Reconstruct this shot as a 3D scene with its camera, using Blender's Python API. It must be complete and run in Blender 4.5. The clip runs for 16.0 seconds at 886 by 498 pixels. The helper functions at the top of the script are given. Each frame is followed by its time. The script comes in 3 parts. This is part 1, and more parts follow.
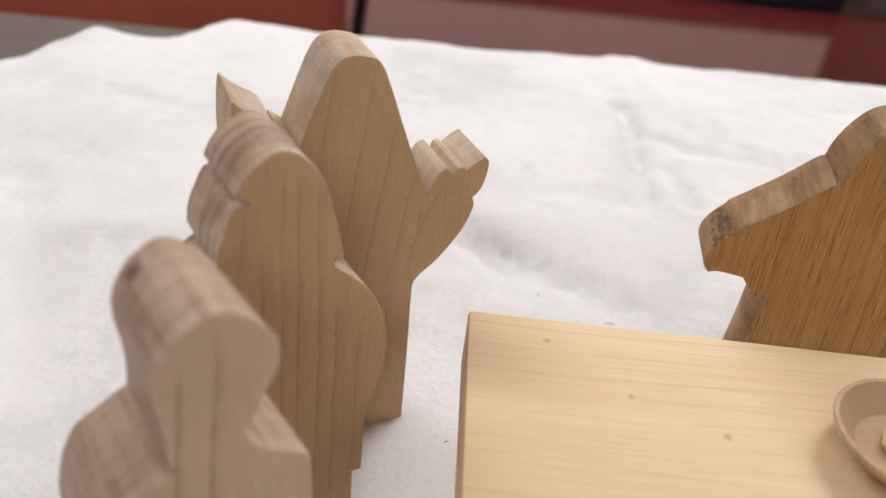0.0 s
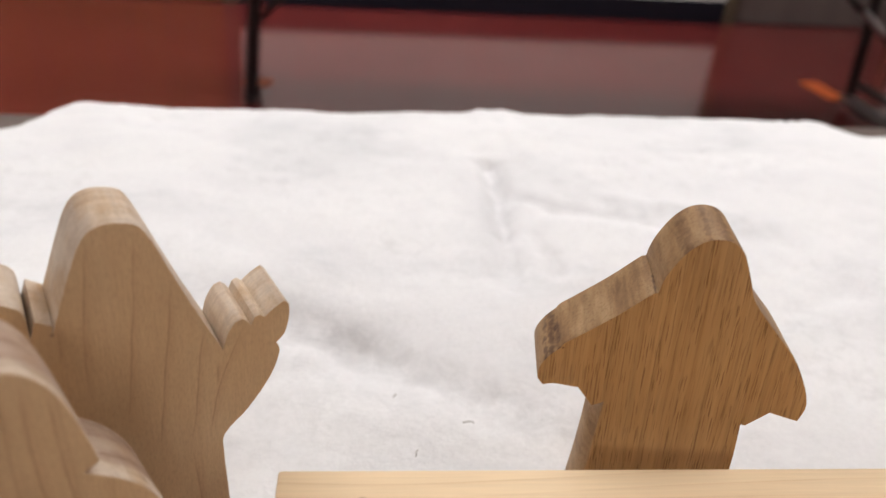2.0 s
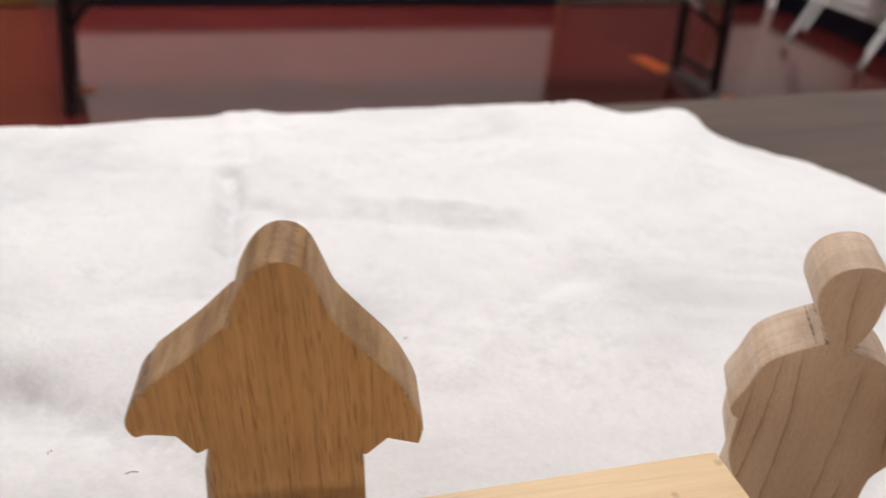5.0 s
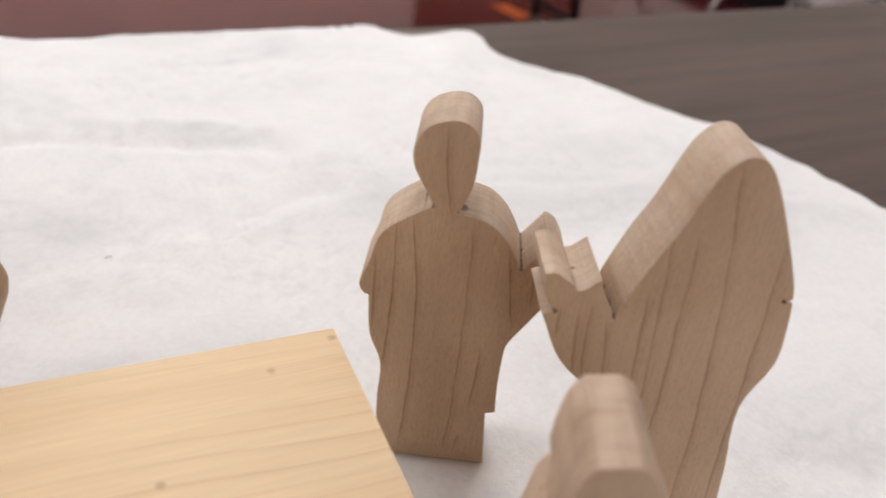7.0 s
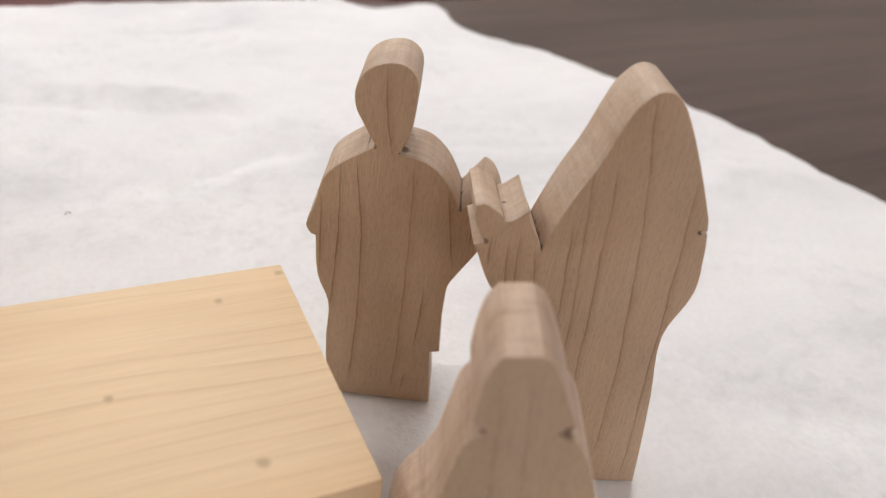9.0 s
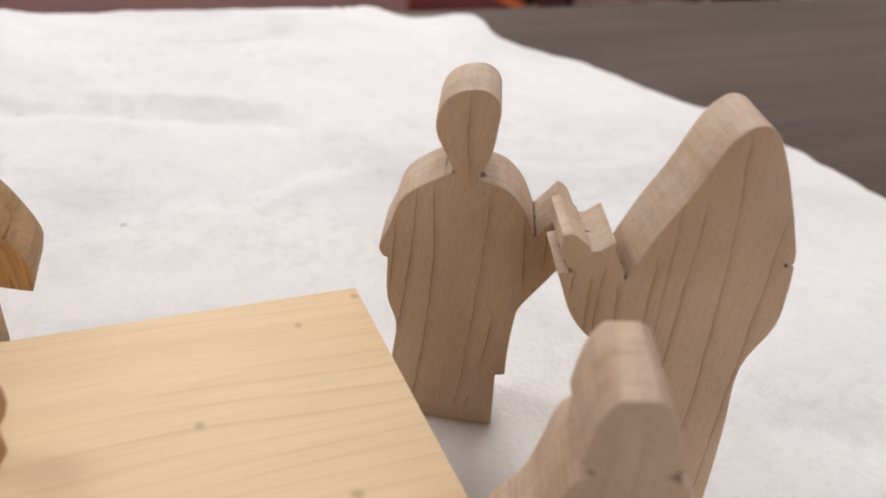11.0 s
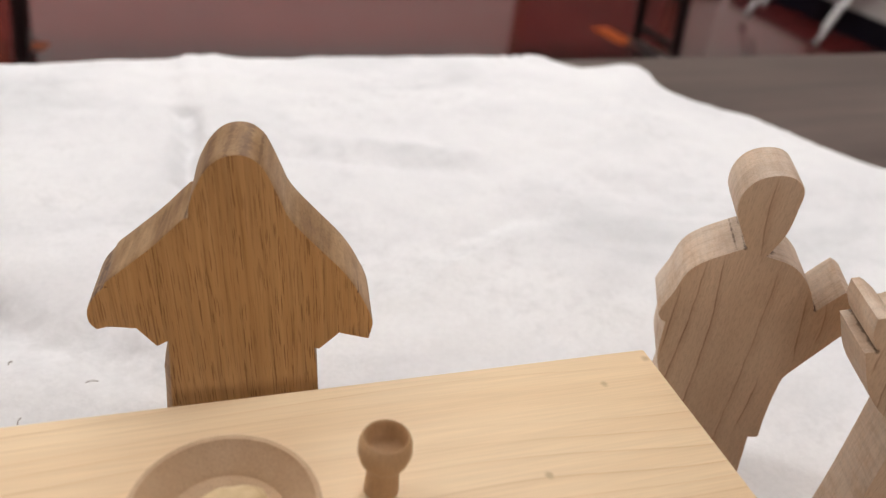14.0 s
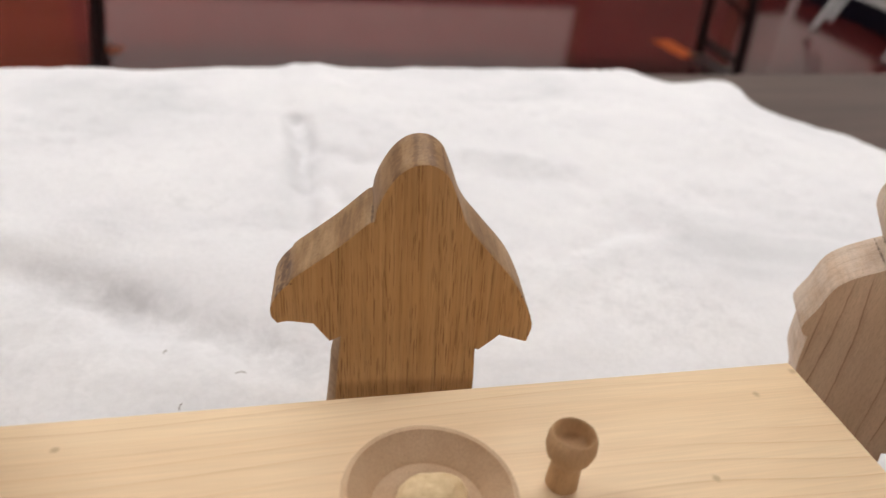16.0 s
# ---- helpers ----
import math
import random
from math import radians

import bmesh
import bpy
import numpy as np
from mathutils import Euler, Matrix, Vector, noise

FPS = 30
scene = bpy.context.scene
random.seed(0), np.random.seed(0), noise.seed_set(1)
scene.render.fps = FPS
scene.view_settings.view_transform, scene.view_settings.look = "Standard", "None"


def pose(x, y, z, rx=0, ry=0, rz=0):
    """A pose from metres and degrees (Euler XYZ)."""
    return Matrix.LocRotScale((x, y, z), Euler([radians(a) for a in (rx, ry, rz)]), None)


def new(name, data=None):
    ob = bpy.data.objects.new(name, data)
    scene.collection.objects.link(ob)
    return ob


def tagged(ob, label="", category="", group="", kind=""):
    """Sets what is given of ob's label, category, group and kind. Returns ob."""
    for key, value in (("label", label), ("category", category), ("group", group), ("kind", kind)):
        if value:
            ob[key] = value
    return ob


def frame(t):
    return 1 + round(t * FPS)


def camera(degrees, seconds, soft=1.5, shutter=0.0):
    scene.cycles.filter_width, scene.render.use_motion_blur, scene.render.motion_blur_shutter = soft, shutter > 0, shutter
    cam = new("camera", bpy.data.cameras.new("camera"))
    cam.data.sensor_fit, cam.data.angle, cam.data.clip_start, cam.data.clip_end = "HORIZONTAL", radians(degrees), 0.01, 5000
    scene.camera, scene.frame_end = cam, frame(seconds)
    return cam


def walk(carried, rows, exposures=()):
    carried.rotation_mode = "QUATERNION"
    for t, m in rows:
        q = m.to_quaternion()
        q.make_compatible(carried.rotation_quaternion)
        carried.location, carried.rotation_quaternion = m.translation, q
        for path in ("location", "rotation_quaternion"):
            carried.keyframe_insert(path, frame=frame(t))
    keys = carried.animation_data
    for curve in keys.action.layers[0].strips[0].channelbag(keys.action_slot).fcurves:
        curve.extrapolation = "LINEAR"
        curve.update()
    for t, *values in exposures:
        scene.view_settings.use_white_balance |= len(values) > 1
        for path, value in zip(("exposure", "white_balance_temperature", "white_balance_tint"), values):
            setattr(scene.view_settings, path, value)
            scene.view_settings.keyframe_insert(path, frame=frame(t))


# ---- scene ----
# The walk: seconds, place in metres, Euler degrees.
cam = camera(59.17, 16.0, soft=1.2, shutter=0.4)
PATH = [
    (0.0, -0.0105, 0.0325, 0.1838, 57.06, -5.81, 3.05),
    (0.5, -0.0058, 0.0361, 0.1872, 57.47, -5.43, 1.78),
    (1.0, 0.0069, 0.0450, 0.1956, 58.11, -5.08, -0.23),
    (1.5, 0.0148, 0.0534, 0.1979, 58.90, -4.71, -2.42),
    (2.0, 0.0190, 0.0608, 0.2045, 59.45, -4.34, -4.47),
    (2.5, 0.0288, 0.0671, 0.2105, 60.18, -3.93, -6.31),
    (3.0, 0.0409, 0.0740, 0.2140, 61.03, -3.85, -8.35),
    (5.5, 0.1199, 0.0720, 0.1976, 58.81, -4.91, -17.77),
    (6.0, 0.1407, 0.0653, 0.1875, 58.21, -5.63, -20.97),
    (6.5, 0.1579, 0.0561, 0.1859, 58.01, -5.50, -22.19),
    (7.0, 0.1728, 0.0477, 0.1864, 57.26, -5.85, -23.38),
    (7.5, 0.1798, 0.0388, 0.1837, 57.15, -6.11, -24.33),
    (8.0, 0.1785, 0.0291, 0.1828, 56.71, -6.42, -24.75),
    (10.5, 0.1673, 0.0326, 0.1819, 56.42, -7.35, -24.28),
    (11.0, 0.1611, 0.0402, 0.1851, 56.47, -7.07, -23.56),
    (11.5, 0.1503, 0.0461, 0.1887, 56.71, -7.06, -23.05),
    (12.0, 0.1422, 0.0500, 0.1924, 57.20, -6.73, -21.98),
    (12.5, 0.1225, 0.0502, 0.1954, 57.57, -6.55, -20.70),
    (13.0, 0.1111, 0.0504, 0.1966, 57.59, -6.38, -19.12),
    (13.5, 0.1035, 0.0516, 0.1980, 57.55, -6.44, -17.88),
    (14.0, 0.0988, 0.0522, 0.1972, 57.66, -6.37, -17.00),
    (14.5, 0.0944, 0.0525, 0.1966, 57.82, -6.36, -16.12),
    (15.0, 0.0831, 0.0516, 0.2005, 57.84, -6.31, -15.11),
    (15.5, 0.0731, 0.0523, 0.2034, 57.97, -6.34, -14.20),
    (16.0, 0.0638, 0.0513, 0.1995, 57.86, -6.16, -13.18),
]
EXPOSURES = [(0.0, 0.5), (3.0, 0.48), (6.0, 0.48), (8.0, 0.44), (13.0, 0.44), (16.0, 0.4)]
walk(cam, [(t, pose(x, y, z, a, b, c)) for t, x, y, z, a, b, c in PATH], EXPOSURES)
# A phone's small lens, focused on the figures.
cam.data.dof.use_dof = True
cam.data.dof.focus_distance = 0.22
cam.data.dof.aperture_fstop = 11.0

FLOOR_Z, CEIL_Z = -0.745, 1.95
ROOM = (-3.6, 3.235, -4.4, 4.03)  # west, east, south, north

# ---- light: a room lit by ceiling panels ----
world = bpy.data.worlds.new("world")
scene.world = world
world.use_nodes = True
world.node_tree.nodes["Background"].inputs[0].default_value = (0.9, 0.95, 1.0, 1)
world.node_tree.nodes["Background"].inputs[1].default_value = 0.02
LAMP_SPOTS = [(-1.5, 1.3), (0.9, 1.3), (-1.5, 3.3), (0.9, 3.3), (-0.3, -2.4), (2.2, -2.4)]
LAMP_WATTS = 12.9
for lx, ly in LAMP_SPOTS:
    lamp = bpy.data.lights.new("panel_light", "AREA")
    lamp.shape, lamp.size, lamp.size_y = "RECTANGLE", 1.16, 0.56
    lamp.energy, lamp.color = LAMP_WATTS, (0.975, 0.985, 0.98)
    new("panel_light", lamp).matrix_world = pose(lx, ly, CEIL_Z - 0.03)


# ---- materials ----
def srgb(r, g, b):
    def lin(c):
        c /= 255
        return c / 12.92 if c <= 0.04045 else ((c + 0.055) / 1.055) ** 2.4
    return (lin(r), lin(g), lin(b), 1)


class Mat:
    """A node material with a Principled surface."""

    def __init__(self, name, rough=0.6, metal=0.0, spec=0.5):
        self.m = bpy.data.materials.new(name)
        self.m.use_nodes = True
        self.t = self.m.node_tree
        self.p = self.t.nodes["Principled BSDF"]
        self.p.inputs["Roughness"].default_value = rough
        self.p.inputs["Metallic"].default_value = metal
        self.p.inputs["Specular IOR Level"].default_value = spec

    def node(self, kind, **values):
        n = self.t.nodes.new(kind)
        for key, value in values.items():
            n.inputs[key.replace("_", " ")].default_value = value
        return n

    def link(self, a, b):
        self.t.links.new(a, b)

    def coords(self, scale, vary=True, lean=0.0):
        """Object coordinates, leant sideways by some degrees, stretched, and shifted by chance from thing to thing."""
        c = self.node("ShaderNodeTexCoord")
        out = c.outputs["Object"]
        if lean:
            turn = self.node("ShaderNodeVectorRotate", Angle=radians(lean))
            turn.rotation_type = "Y_AXIS"
            self.link(out, turn.inputs["Vector"])
            out = turn.outputs[0]
        if vary:
            info = self.node("ShaderNodeObjectInfo")
            mul = self.node("ShaderNodeVectorMath")
            mul.operation = "MULTIPLY_ADD"
            mul.inputs[0].default_value = (0.37, 0.21, 0.5)
            self.link(info.outputs["Random"], mul.inputs[1])
            self.link(out, mul.inputs[2])
            out = mul.outputs[0]
        s = self.node("ShaderNodeVectorMath")
        s.operation = "MULTIPLY"
        s.inputs[1].default_value = scale
        self.link(out, s.inputs[0])
        return s.outputs[0]

    def noise(self, vec, scale, detail=3.0, rough=0.5, distort=0.0):
        n = self.node("ShaderNodeTexNoise", Scale=scale, Detail=detail, Roughness=rough, Distortion=distort)
        self.link(vec, n.inputs["Vector"])
        return n.outputs["Fac"]

    def math(self, op, a, b=0.0, c=1.0):
        if op == "SMOOTHSTEP":
            n = self.t.nodes.new("ShaderNodeMapRange")
            n.interpolation_type = "SMOOTHSTEP"
            n.inputs[1].default_value, n.inputs[2].default_value = b, c
            self.link(a, n.inputs[0])
            return n.outputs[0]
        n = self.t.nodes.new("ShaderNodeMath")
        n.operation = op
        for sock, v in zip(n.inputs, (a, b)):
            if isinstance(v, (int, float)):
                sock.default_value = v
            else:
                self.link(v, sock)
        return n.outputs[0]

    def ramp(self, fac, *stops):
        r = self.node("ShaderNodeValToRGB")
        els = r.color_ramp.elements
        while len(els) < len(stops):
            els.new(0.5)
        for e, (pos, col) in zip(els, stops):
            e.position, e.color = pos, col
        self.link(fac, r.inputs[0])
        return r.outputs[0]

    def mix(self, fac, a, b, kind="MIX"):
        n = self.t.nodes.new("ShaderNodeMix")
        n.data_type, n.blend_type = "RGBA", kind
        for sock, v in ((n.inputs[0], fac), (n.inputs[6], a), (n.inputs[7], b)):
            if isinstance(v, (int, float)):
                sock.default_value = v
            elif isinstance(v, tuple):
                sock.default_value = v
            else:
                self.link(v, sock)
        return n.outputs[2]

    def color(self, out):
        if isinstance(out, tuple):
            self.p.inputs["Base Color"].default_value = out
        else:
            self.link(out, self.p.inputs["Base Color"])

    def bump(self, height, strength=0.3, distance=0.001):
        n = self.node("ShaderNodeBump", Strength=strength, Distance=distance)
        self.link(height, n.inputs["Height"])
        last = self.p.inputs["Normal"].links
        if last:
            self.link(last[0].from_socket, n.inputs["Normal"])
        self.link(n.outputs[0], self.p.inputs["Normal"])


def grey(v):
    return (v, v, v, 1)


def side_mask(m):
    """1 on the faces of a board, 0 on its sawn edges."""
    c = m.node("ShaderNodeTexCoord")
    sep = m.node("ShaderNodeSeparateXYZ")
    m.link(c.outputs["Normal"], sep.inputs[0])
    return m.math("SMOOTHSTEP", m.math("ABSOLUTE", sep.outputs[1]), 0.55, 0.9)


def depth_in(m):
    """Depth behind the face, in metres."""
    c = m.node("ShaderNodeTexCoord")
    split = m.node("ShaderNodeSeparateXYZ")
    m.link(c.outputs["Object"], split.inputs[0])
    return split.outputs[1]


def scorched(m, col, kerfs, strength=0.68, tint=srgb(72, 48, 36)):
    """Broken dark lines where the saw turned, right through the board: (across, up, radius), in millimetres."""
    for sx, sz, r in kerfs:
        gap = m.node("ShaderNodeVectorMath")
        gap.operation = "DISTANCE"
        gap.inputs[1].default_value = (sx / 1000, 0, sz / 1000)
        m.link(m.coords((1, 0, 1), False), gap.inputs[0])
        ragged = m.math("ADD", gap.outputs["Value"], m.math("MULTIPLY", m.math("SUBTRACT", m.noise(m.coords((1, 1, 1)), 380, 3, 0.6), 0.42), r * 0.0024))
        col = m.mix(m.math("MULTIPLY", m.math("SUBTRACT", 1.0, m.math("SMOOTHSTEP", ragged, r * 0.0004, r * 0.0011)), strength), col, tint)
    return col


def ring_lines(m, lines):
    """Single growth rings drawn across a board's face: from height, to height, and how far across they run there,
    as a + b u + c u^2 with u going from 0 to 1 on the way up; millimetres. Each is dark on one side and fades on the other."""
    sep = m.node("ShaderNodeSeparateXYZ")
    m.link(m.coords((1000, 1000, 1000), False), sep.inputs[0])
    waver = m.math("MULTIPLY", m.math("SUBTRACT", m.noise(m.coords((1, 1, 0.4)), 150, 3, 0.6), 0.5), 1.9)
    x, z = m.math("ADD", m.math("ADD", sep.outputs[0], m.math("MULTIPLY", sep.outputs[1], 0.2)), waver), sep.outputs[2]
    most = None
    for z0, z1, a, b, c in lines:
        u = m.math("MULTIPLY", m.math("SUBTRACT", z, z0), 1 / (z1 - z0))
        d = m.math("SUBTRACT", m.math("SUBTRACT", x, a), m.math("MULTIPLY", u, m.math("ADD", m.math("MULTIPLY", u, c), b)))
        core = m.math("SUBTRACT", 1.0, m.math("SMOOTHSTEP", m.math("ABSOLUTE", d), 0.06, 0.36))
        fade = m.math("MULTIPLY", m.math("MULTIPLY", m.math("SMOOTHSTEP", d, -0.1, 0.1), m.math("SUBTRACT", 1.0, m.math("SMOOTHSTEP", d, 0.1, 2.4))), 0.3)
        ends = min(8.0, (z1 - z0) / 3)
        reach = m.math("MULTIPLY", m.math("SMOOTHSTEP", z, z0 - 2, z0 + ends), m.math("SUBTRACT", 1.0, m.math("SMOOTHSTEP", z, z1 - ends, z1 + 2)))
        line = m.math("MULTIPLY", m.math("MAXIMUM", core, fade), reach)
        most = line if most is None else m.math("MAXIMUM", most, line)
    worn = m.ramp(m.noise(m.coords((1, 1, 0.3)), 110, 3, 0.6), (0.34, grey(0.45)), (0.6, grey(1)))
    return m.mix(1.0, most, worn, "MULTIPLY")


def maple(name, light, dark, line, edge, spacing=0.007, tilt=15, line_amount=0.6, rough=0.58, warp=0.0035, streaks=0.12, hatch=0.09, scorch=(0.0, 4.0), spots=(), kerfs=(), rings=(), drawn=0.7, turned=False):
    """Sawn hardwood: broad tone, thin wandering growth-ring lines, flecked fibre, pale fuzzy sawn edges.
    spots: scorch marks as (across, depth, up, radius), in millimetres; kerfs: see scorched(). scorch: how browned the sawn edges are, and how many millimetres behind the face that begins."""
    m = Mat(name, rough, spec=0.25)
    soft = m.coords((1, 1, 0.12))
    tone = m.ramp(m.noise(soft, 60, 3, 0.5), (0.3, light), (0.72, dark))
    sep = m.node("ShaderNodeSeparateXYZ")
    m.link(m.coords((1, 1, 1)), sep.inputs[0])
    across = m.math("ADD", m.math("MULTIPLY", sep.outputs[0], math.cos(radians(tilt))), m.math("MULTIPLY", sep.outputs[1], math.sin(radians(tilt))))
    wander = m.math("MULTIPLY", m.math("SUBTRACT", m.noise(m.coords((1, 0.4, 0.16)), 55, 1.5, 0.4), 0.5), warp * 4)
    small = m.math("MULTIPLY", m.math("SUBTRACT", m.noise(m.coords((1, 1, 0.35)), 300, 3, 0.6), 0.5), 0.0014)
    phase = m.math("FRACT", m.math("MULTIPLY", m.math("ADD", m.math("ADD", across, wander), small), 1 / spacing))
    lines = m.ramp(phase, (0.0, grey(0.3)), (0.012, grey(0)), (0.80, grey(0.0)), (0.93, grey(0.16)), (0.955, grey(0.35)), (0.97, grey(1)), (0.99, grey(0.95)), (1.0, grey(0.4)))
    some = m.ramp(m.noise(m.coords((1, 1, 0.25)), 60, 3, 0.6), (0.36, grey(0.15)), (0.58, grey(1)))
    amount = m.mix(1.0, m.mix(1.0, lines, some, "MULTIPLY"), grey(line_amount), "MULTIPLY")
    face = m.math("ADD", 1.0, 0.0) if turned else side_mask(m)
    amount = m.mix(1.0, amount, m.ramp(face, (0, grey(0.3)), (1, grey(1))), "MULTIPLY")
    edge_tone = m.mix(m.ramp(m.noise(m.coords((1, 0.5, 1)), 130, 4, 0.65), (0.42, grey(0.0)), (0.66, grey(0.75))), edge, tone)
    col = m.mix(amount, m.mix(face, edge_tone, tone), line)
    if rings:
        col = m.mix(m.mix(1.0, ring_lines(m, rings), m.ramp(face, (0, grey(0.0)), (1, grey(drawn))), "MULTIPLY"), col, line)
    fibre = m.noise(m.coords((1, 1, 0.06)), 1700, 2, 0.6)
    col = m.mix(1.0, col, m.ramp(fibre, (0.3, grey(0.93)), (0.7, grey(1.03))), "MULTIPLY")
    fleck = m.noise(m.coords((1, 1, 0.22)), 2600, 2, 0.5)
    col = m.mix(1.0, col, m.ramp(fleck, (0.34, grey(0.9)), (0.5, grey(1.0)), (0.7, grey(1.03))), "MULTIPLY")
    bare = m.ramp(face, (0, grey(1.0)), (1, grey(0.0)))
    saw = m.noise(m.coords((1, 0.06, 1)), 620, 3, 0.6)
    run = m.noise(m.coords((0.1, 1, 0.1)), 480, 3, 0.65)
    marks = m.mix(1.0, m.ramp(saw, (0.35, (1 - 0.85 * hatch, 1 - hatch, 1 - 1.05 * hatch, 1)), (0.56, grey(1.02))), m.ramp(run, (0.36, (1 - 0.8 * streaks, 1 - streaks, 1 - 1.1 * streaks, 1)), (0.52, grey(1.0)), (0.7, grey(1.05))), "MULTIPLY")
    col = m.mix(bare, col, m.mix(1.0, col, marks, "MULTIPLY"))
    burn = m.ramp(m.noise(m.coords((1, 0.7, 1)), 75, 3, 0.6), (0.58, grey(0)), (0.74, grey(0.3)))
    col = m.mix(m.mix(1.0, burn, bare, "MULTIPLY"), col, srgb(150, 122, 104))
    if scorch[0]:
        depth = m.math("ADD", m.math("MULTIPLY", depth_in(m), 1000.0), m.math("MULTIPLY", m.math("SUBTRACT", m.noise(m.coords((1, 1, 1)), 130, 3, 0.6), 0.5), 7.0))
        browned = m.math("MULTIPLY", m.math("SMOOTHSTEP", depth, scorch[1] - 0.8, scorch[1] + 1.2), scorch[0])
        browned = m.mix(1.0, browned, m.ramp(m.noise(m.coords((0.25, 1, 0.25)), 150, 4, 0.6), (0.3, grey(0.45)), (0.62, grey(1.0))), "MULTIPLY")
        burnt = m.mix(1.0, srgb(152, 121, 103), m.ramp(run, (0.36, (0.74, 0.68, 0.64, 1)), (0.48, grey(1.0)), (0.66, grey(1.14))), "MULTIPLY")
        col = m.mix(m.mix(1.0, browned, bare, "MULTIPLY"), col, burnt)
    blotch = m.noise(m.coords((1, 1, 0.6)), 40, 3)
    col = m.mix(1.0, col, m.ramp(blotch, (0.35, grey(0.93)), (0.65, grey(1.03))), "MULTIPLY")
    for sx, sy, sz, r in spots:
        gap = m.node("ShaderNodeVectorMath")
        gap.operation = "DISTANCE"
        gap.inputs[1].default_value = (sx / 1000, sy / 1000, sz / 1000)
        m.link(m.coords((1, 1, 1), False), gap.inputs[0])
        ragged = m.math("ADD", gap.outputs["Value"], m.math("MULTIPLY", m.math("SUBTRACT", m.noise(m.coords((1, 1, 1)), 700, 3, 0.6), 0.5), r * 0.0012))
        col = m.mix(m.math("MULTIPLY", m.math("SUBTRACT", 1.0, m.math("SMOOTHSTEP", ragged, r * 0.0004, r * 0.001)), 0.75), col, srgb(74, 50, 36))
    col = scorched(m, col, kerfs)
    m.color(col)
    m.bump(fibre, 0.22, 0.0004)
    m.bump(m.mix(bare, grey(0.5), m.mix(0.35, saw, run)), 0.18, 0.0006)
    return m


FACE = srgb(200, 169, 132), srgb(188, 155, 117), srgb(128, 92, 62), srgb(214, 198, 179)
PALE = srgb(204, 180, 153), srgb(194, 168, 140), srgb(122, 90, 66), srgb(212, 190, 170)
WARM = srgb(204, 177, 150), srgb(194, 165, 137), srgb(124, 87, 61), srgb(209, 190, 170)
wood_raised = maple("maple_raised", *FACE, 0.0088, 8, 0.08, drawn=0.42, rings=[(78.3, 119.3, -11.0, 4.9, 0.1), (67.1, 119.1, -3.4, 9.4, -2.2), (55.5, 103.5, 3.2, 7.1, 0), (52.9, 89.3, 10.7, 5.5, 0.4), (55.2, 87, 15.5, 5.6, 5.1), (89.1, 98.1, -14.7, 0.8, 0), (19.3, 52.7, 13.7, -5.1, 2.3), (71.3, 76.6, 18.8, 0.5, 0)], kerfs=[(-15.5, 96.9, 0.6), (-19.6, 97.6, 0.5)])
wood_veiled = maple("maple_veiled", *FACE, 0.0062, 12, 0.2, drawn=0.5, warp=0.0015, streaks=0.42, rings=[(90.7, 105.1, -13.9, 0.3, 0.5), (30, 112.5, -2.0, 0.6, 0.2), (20, 109.3, 2.5, 3, -3.1), (40, 113.2, -6.2, 0.9, 0.5), (35, 95, -10.9, 1, 0.1), (10, 76.5, 7.2, 1, -0.5), (15, 70, 13, 1.5, -1)], hatch=0.10, scorch=(0.62, 4.6), spots=[(6.6, 3, 86.2, 1.6)], kerfs=[(6.7, 86.3, 0.5)])
wood_headed = maple("maple_headed", *WARM, 0.0070, 12, 0.06, warp=0.0028, rings=[(44.8, 73.5, -17.5, 0.1, -0.6), (32.5, 83, -14.3, 4.4, -3), (3.1, 86.2, -7.6, 9.4, -10.7), (85.8, 112.2, 1.3, -6.6, 2.8), (2.9, 85.8, 6.9, 4, -4.1), (20.8, 46.3, 12.8, 2, -1.1), (52.5, 78.5, 21.2, -4.7, 0.6), (60.9, 75.7, 24.7, 1, -2.5), (4.6, 9.7, 10.1, 0.7, 0)], spots=[(-4.3, 0, 89, 0.9), (20.8, 2, 72.6, 1.2), (3, 4, 88.2, 2.5), (20.8, 10, 72.8, 1.2)], kerfs=[(-4.3, 89.4, 0.6), (-6.3, 88.0, 0.45), (2.5, 88.0, 0.4), (20.8, 73.0, 0.6)])
wood_hooded = maple("maple_hooded", *WARM, 0.0076, 10, 0.07, drawn=0.62, hatch=0.09, warp=0.0028, rings=[(11.4, 122.7, 9.2, -1.5, -10.2), (-0.7, 103, 19.8, -6.4, 0), (30, 105.3, -7.4, -1.4, -3.4), (20, 105.8, -2.2, -3.2, -1.0), (57.4, 90.1, -12, -0.2, -2.1), (60, 84.2, -26.6, -2.1, 0), (60, 87.6, -24.2, -2.9, 1), (55, 83.1, -18.6, -3.1, 0), (75.7, 83.9, -32.6, -0.1, 0)], streaks=0.07, spots=[(-20.4, 1, 81.4, 1.0), (-20.5, 6, 82, 1.0), (-20.5, 12, 82, 0.9), (-34.2, 1, 81.9, 0.8), (17.6, 0, 89.2, 0.8), (-29.5, 9, 88.4, 0.8)], kerfs=[(-34.2, 82.6, 1.1), (-20.2, 81.3, 0.55), (-30.6, 89.4, 0.9), (17.5, 89.2, 0.6)])
wood_round = maple("maple_round", *PALE, 0.0095, 20, 0.12, rings=[(60, 113, -4.6, 3.8, 1.0), (62, 108.4, -10.3, 3.4, 0.8)], streaks=0.13, hatch=0.3, scorch=(0.32, 2.5), spots=[(-6.2, 19, 111.5, 2.2)])
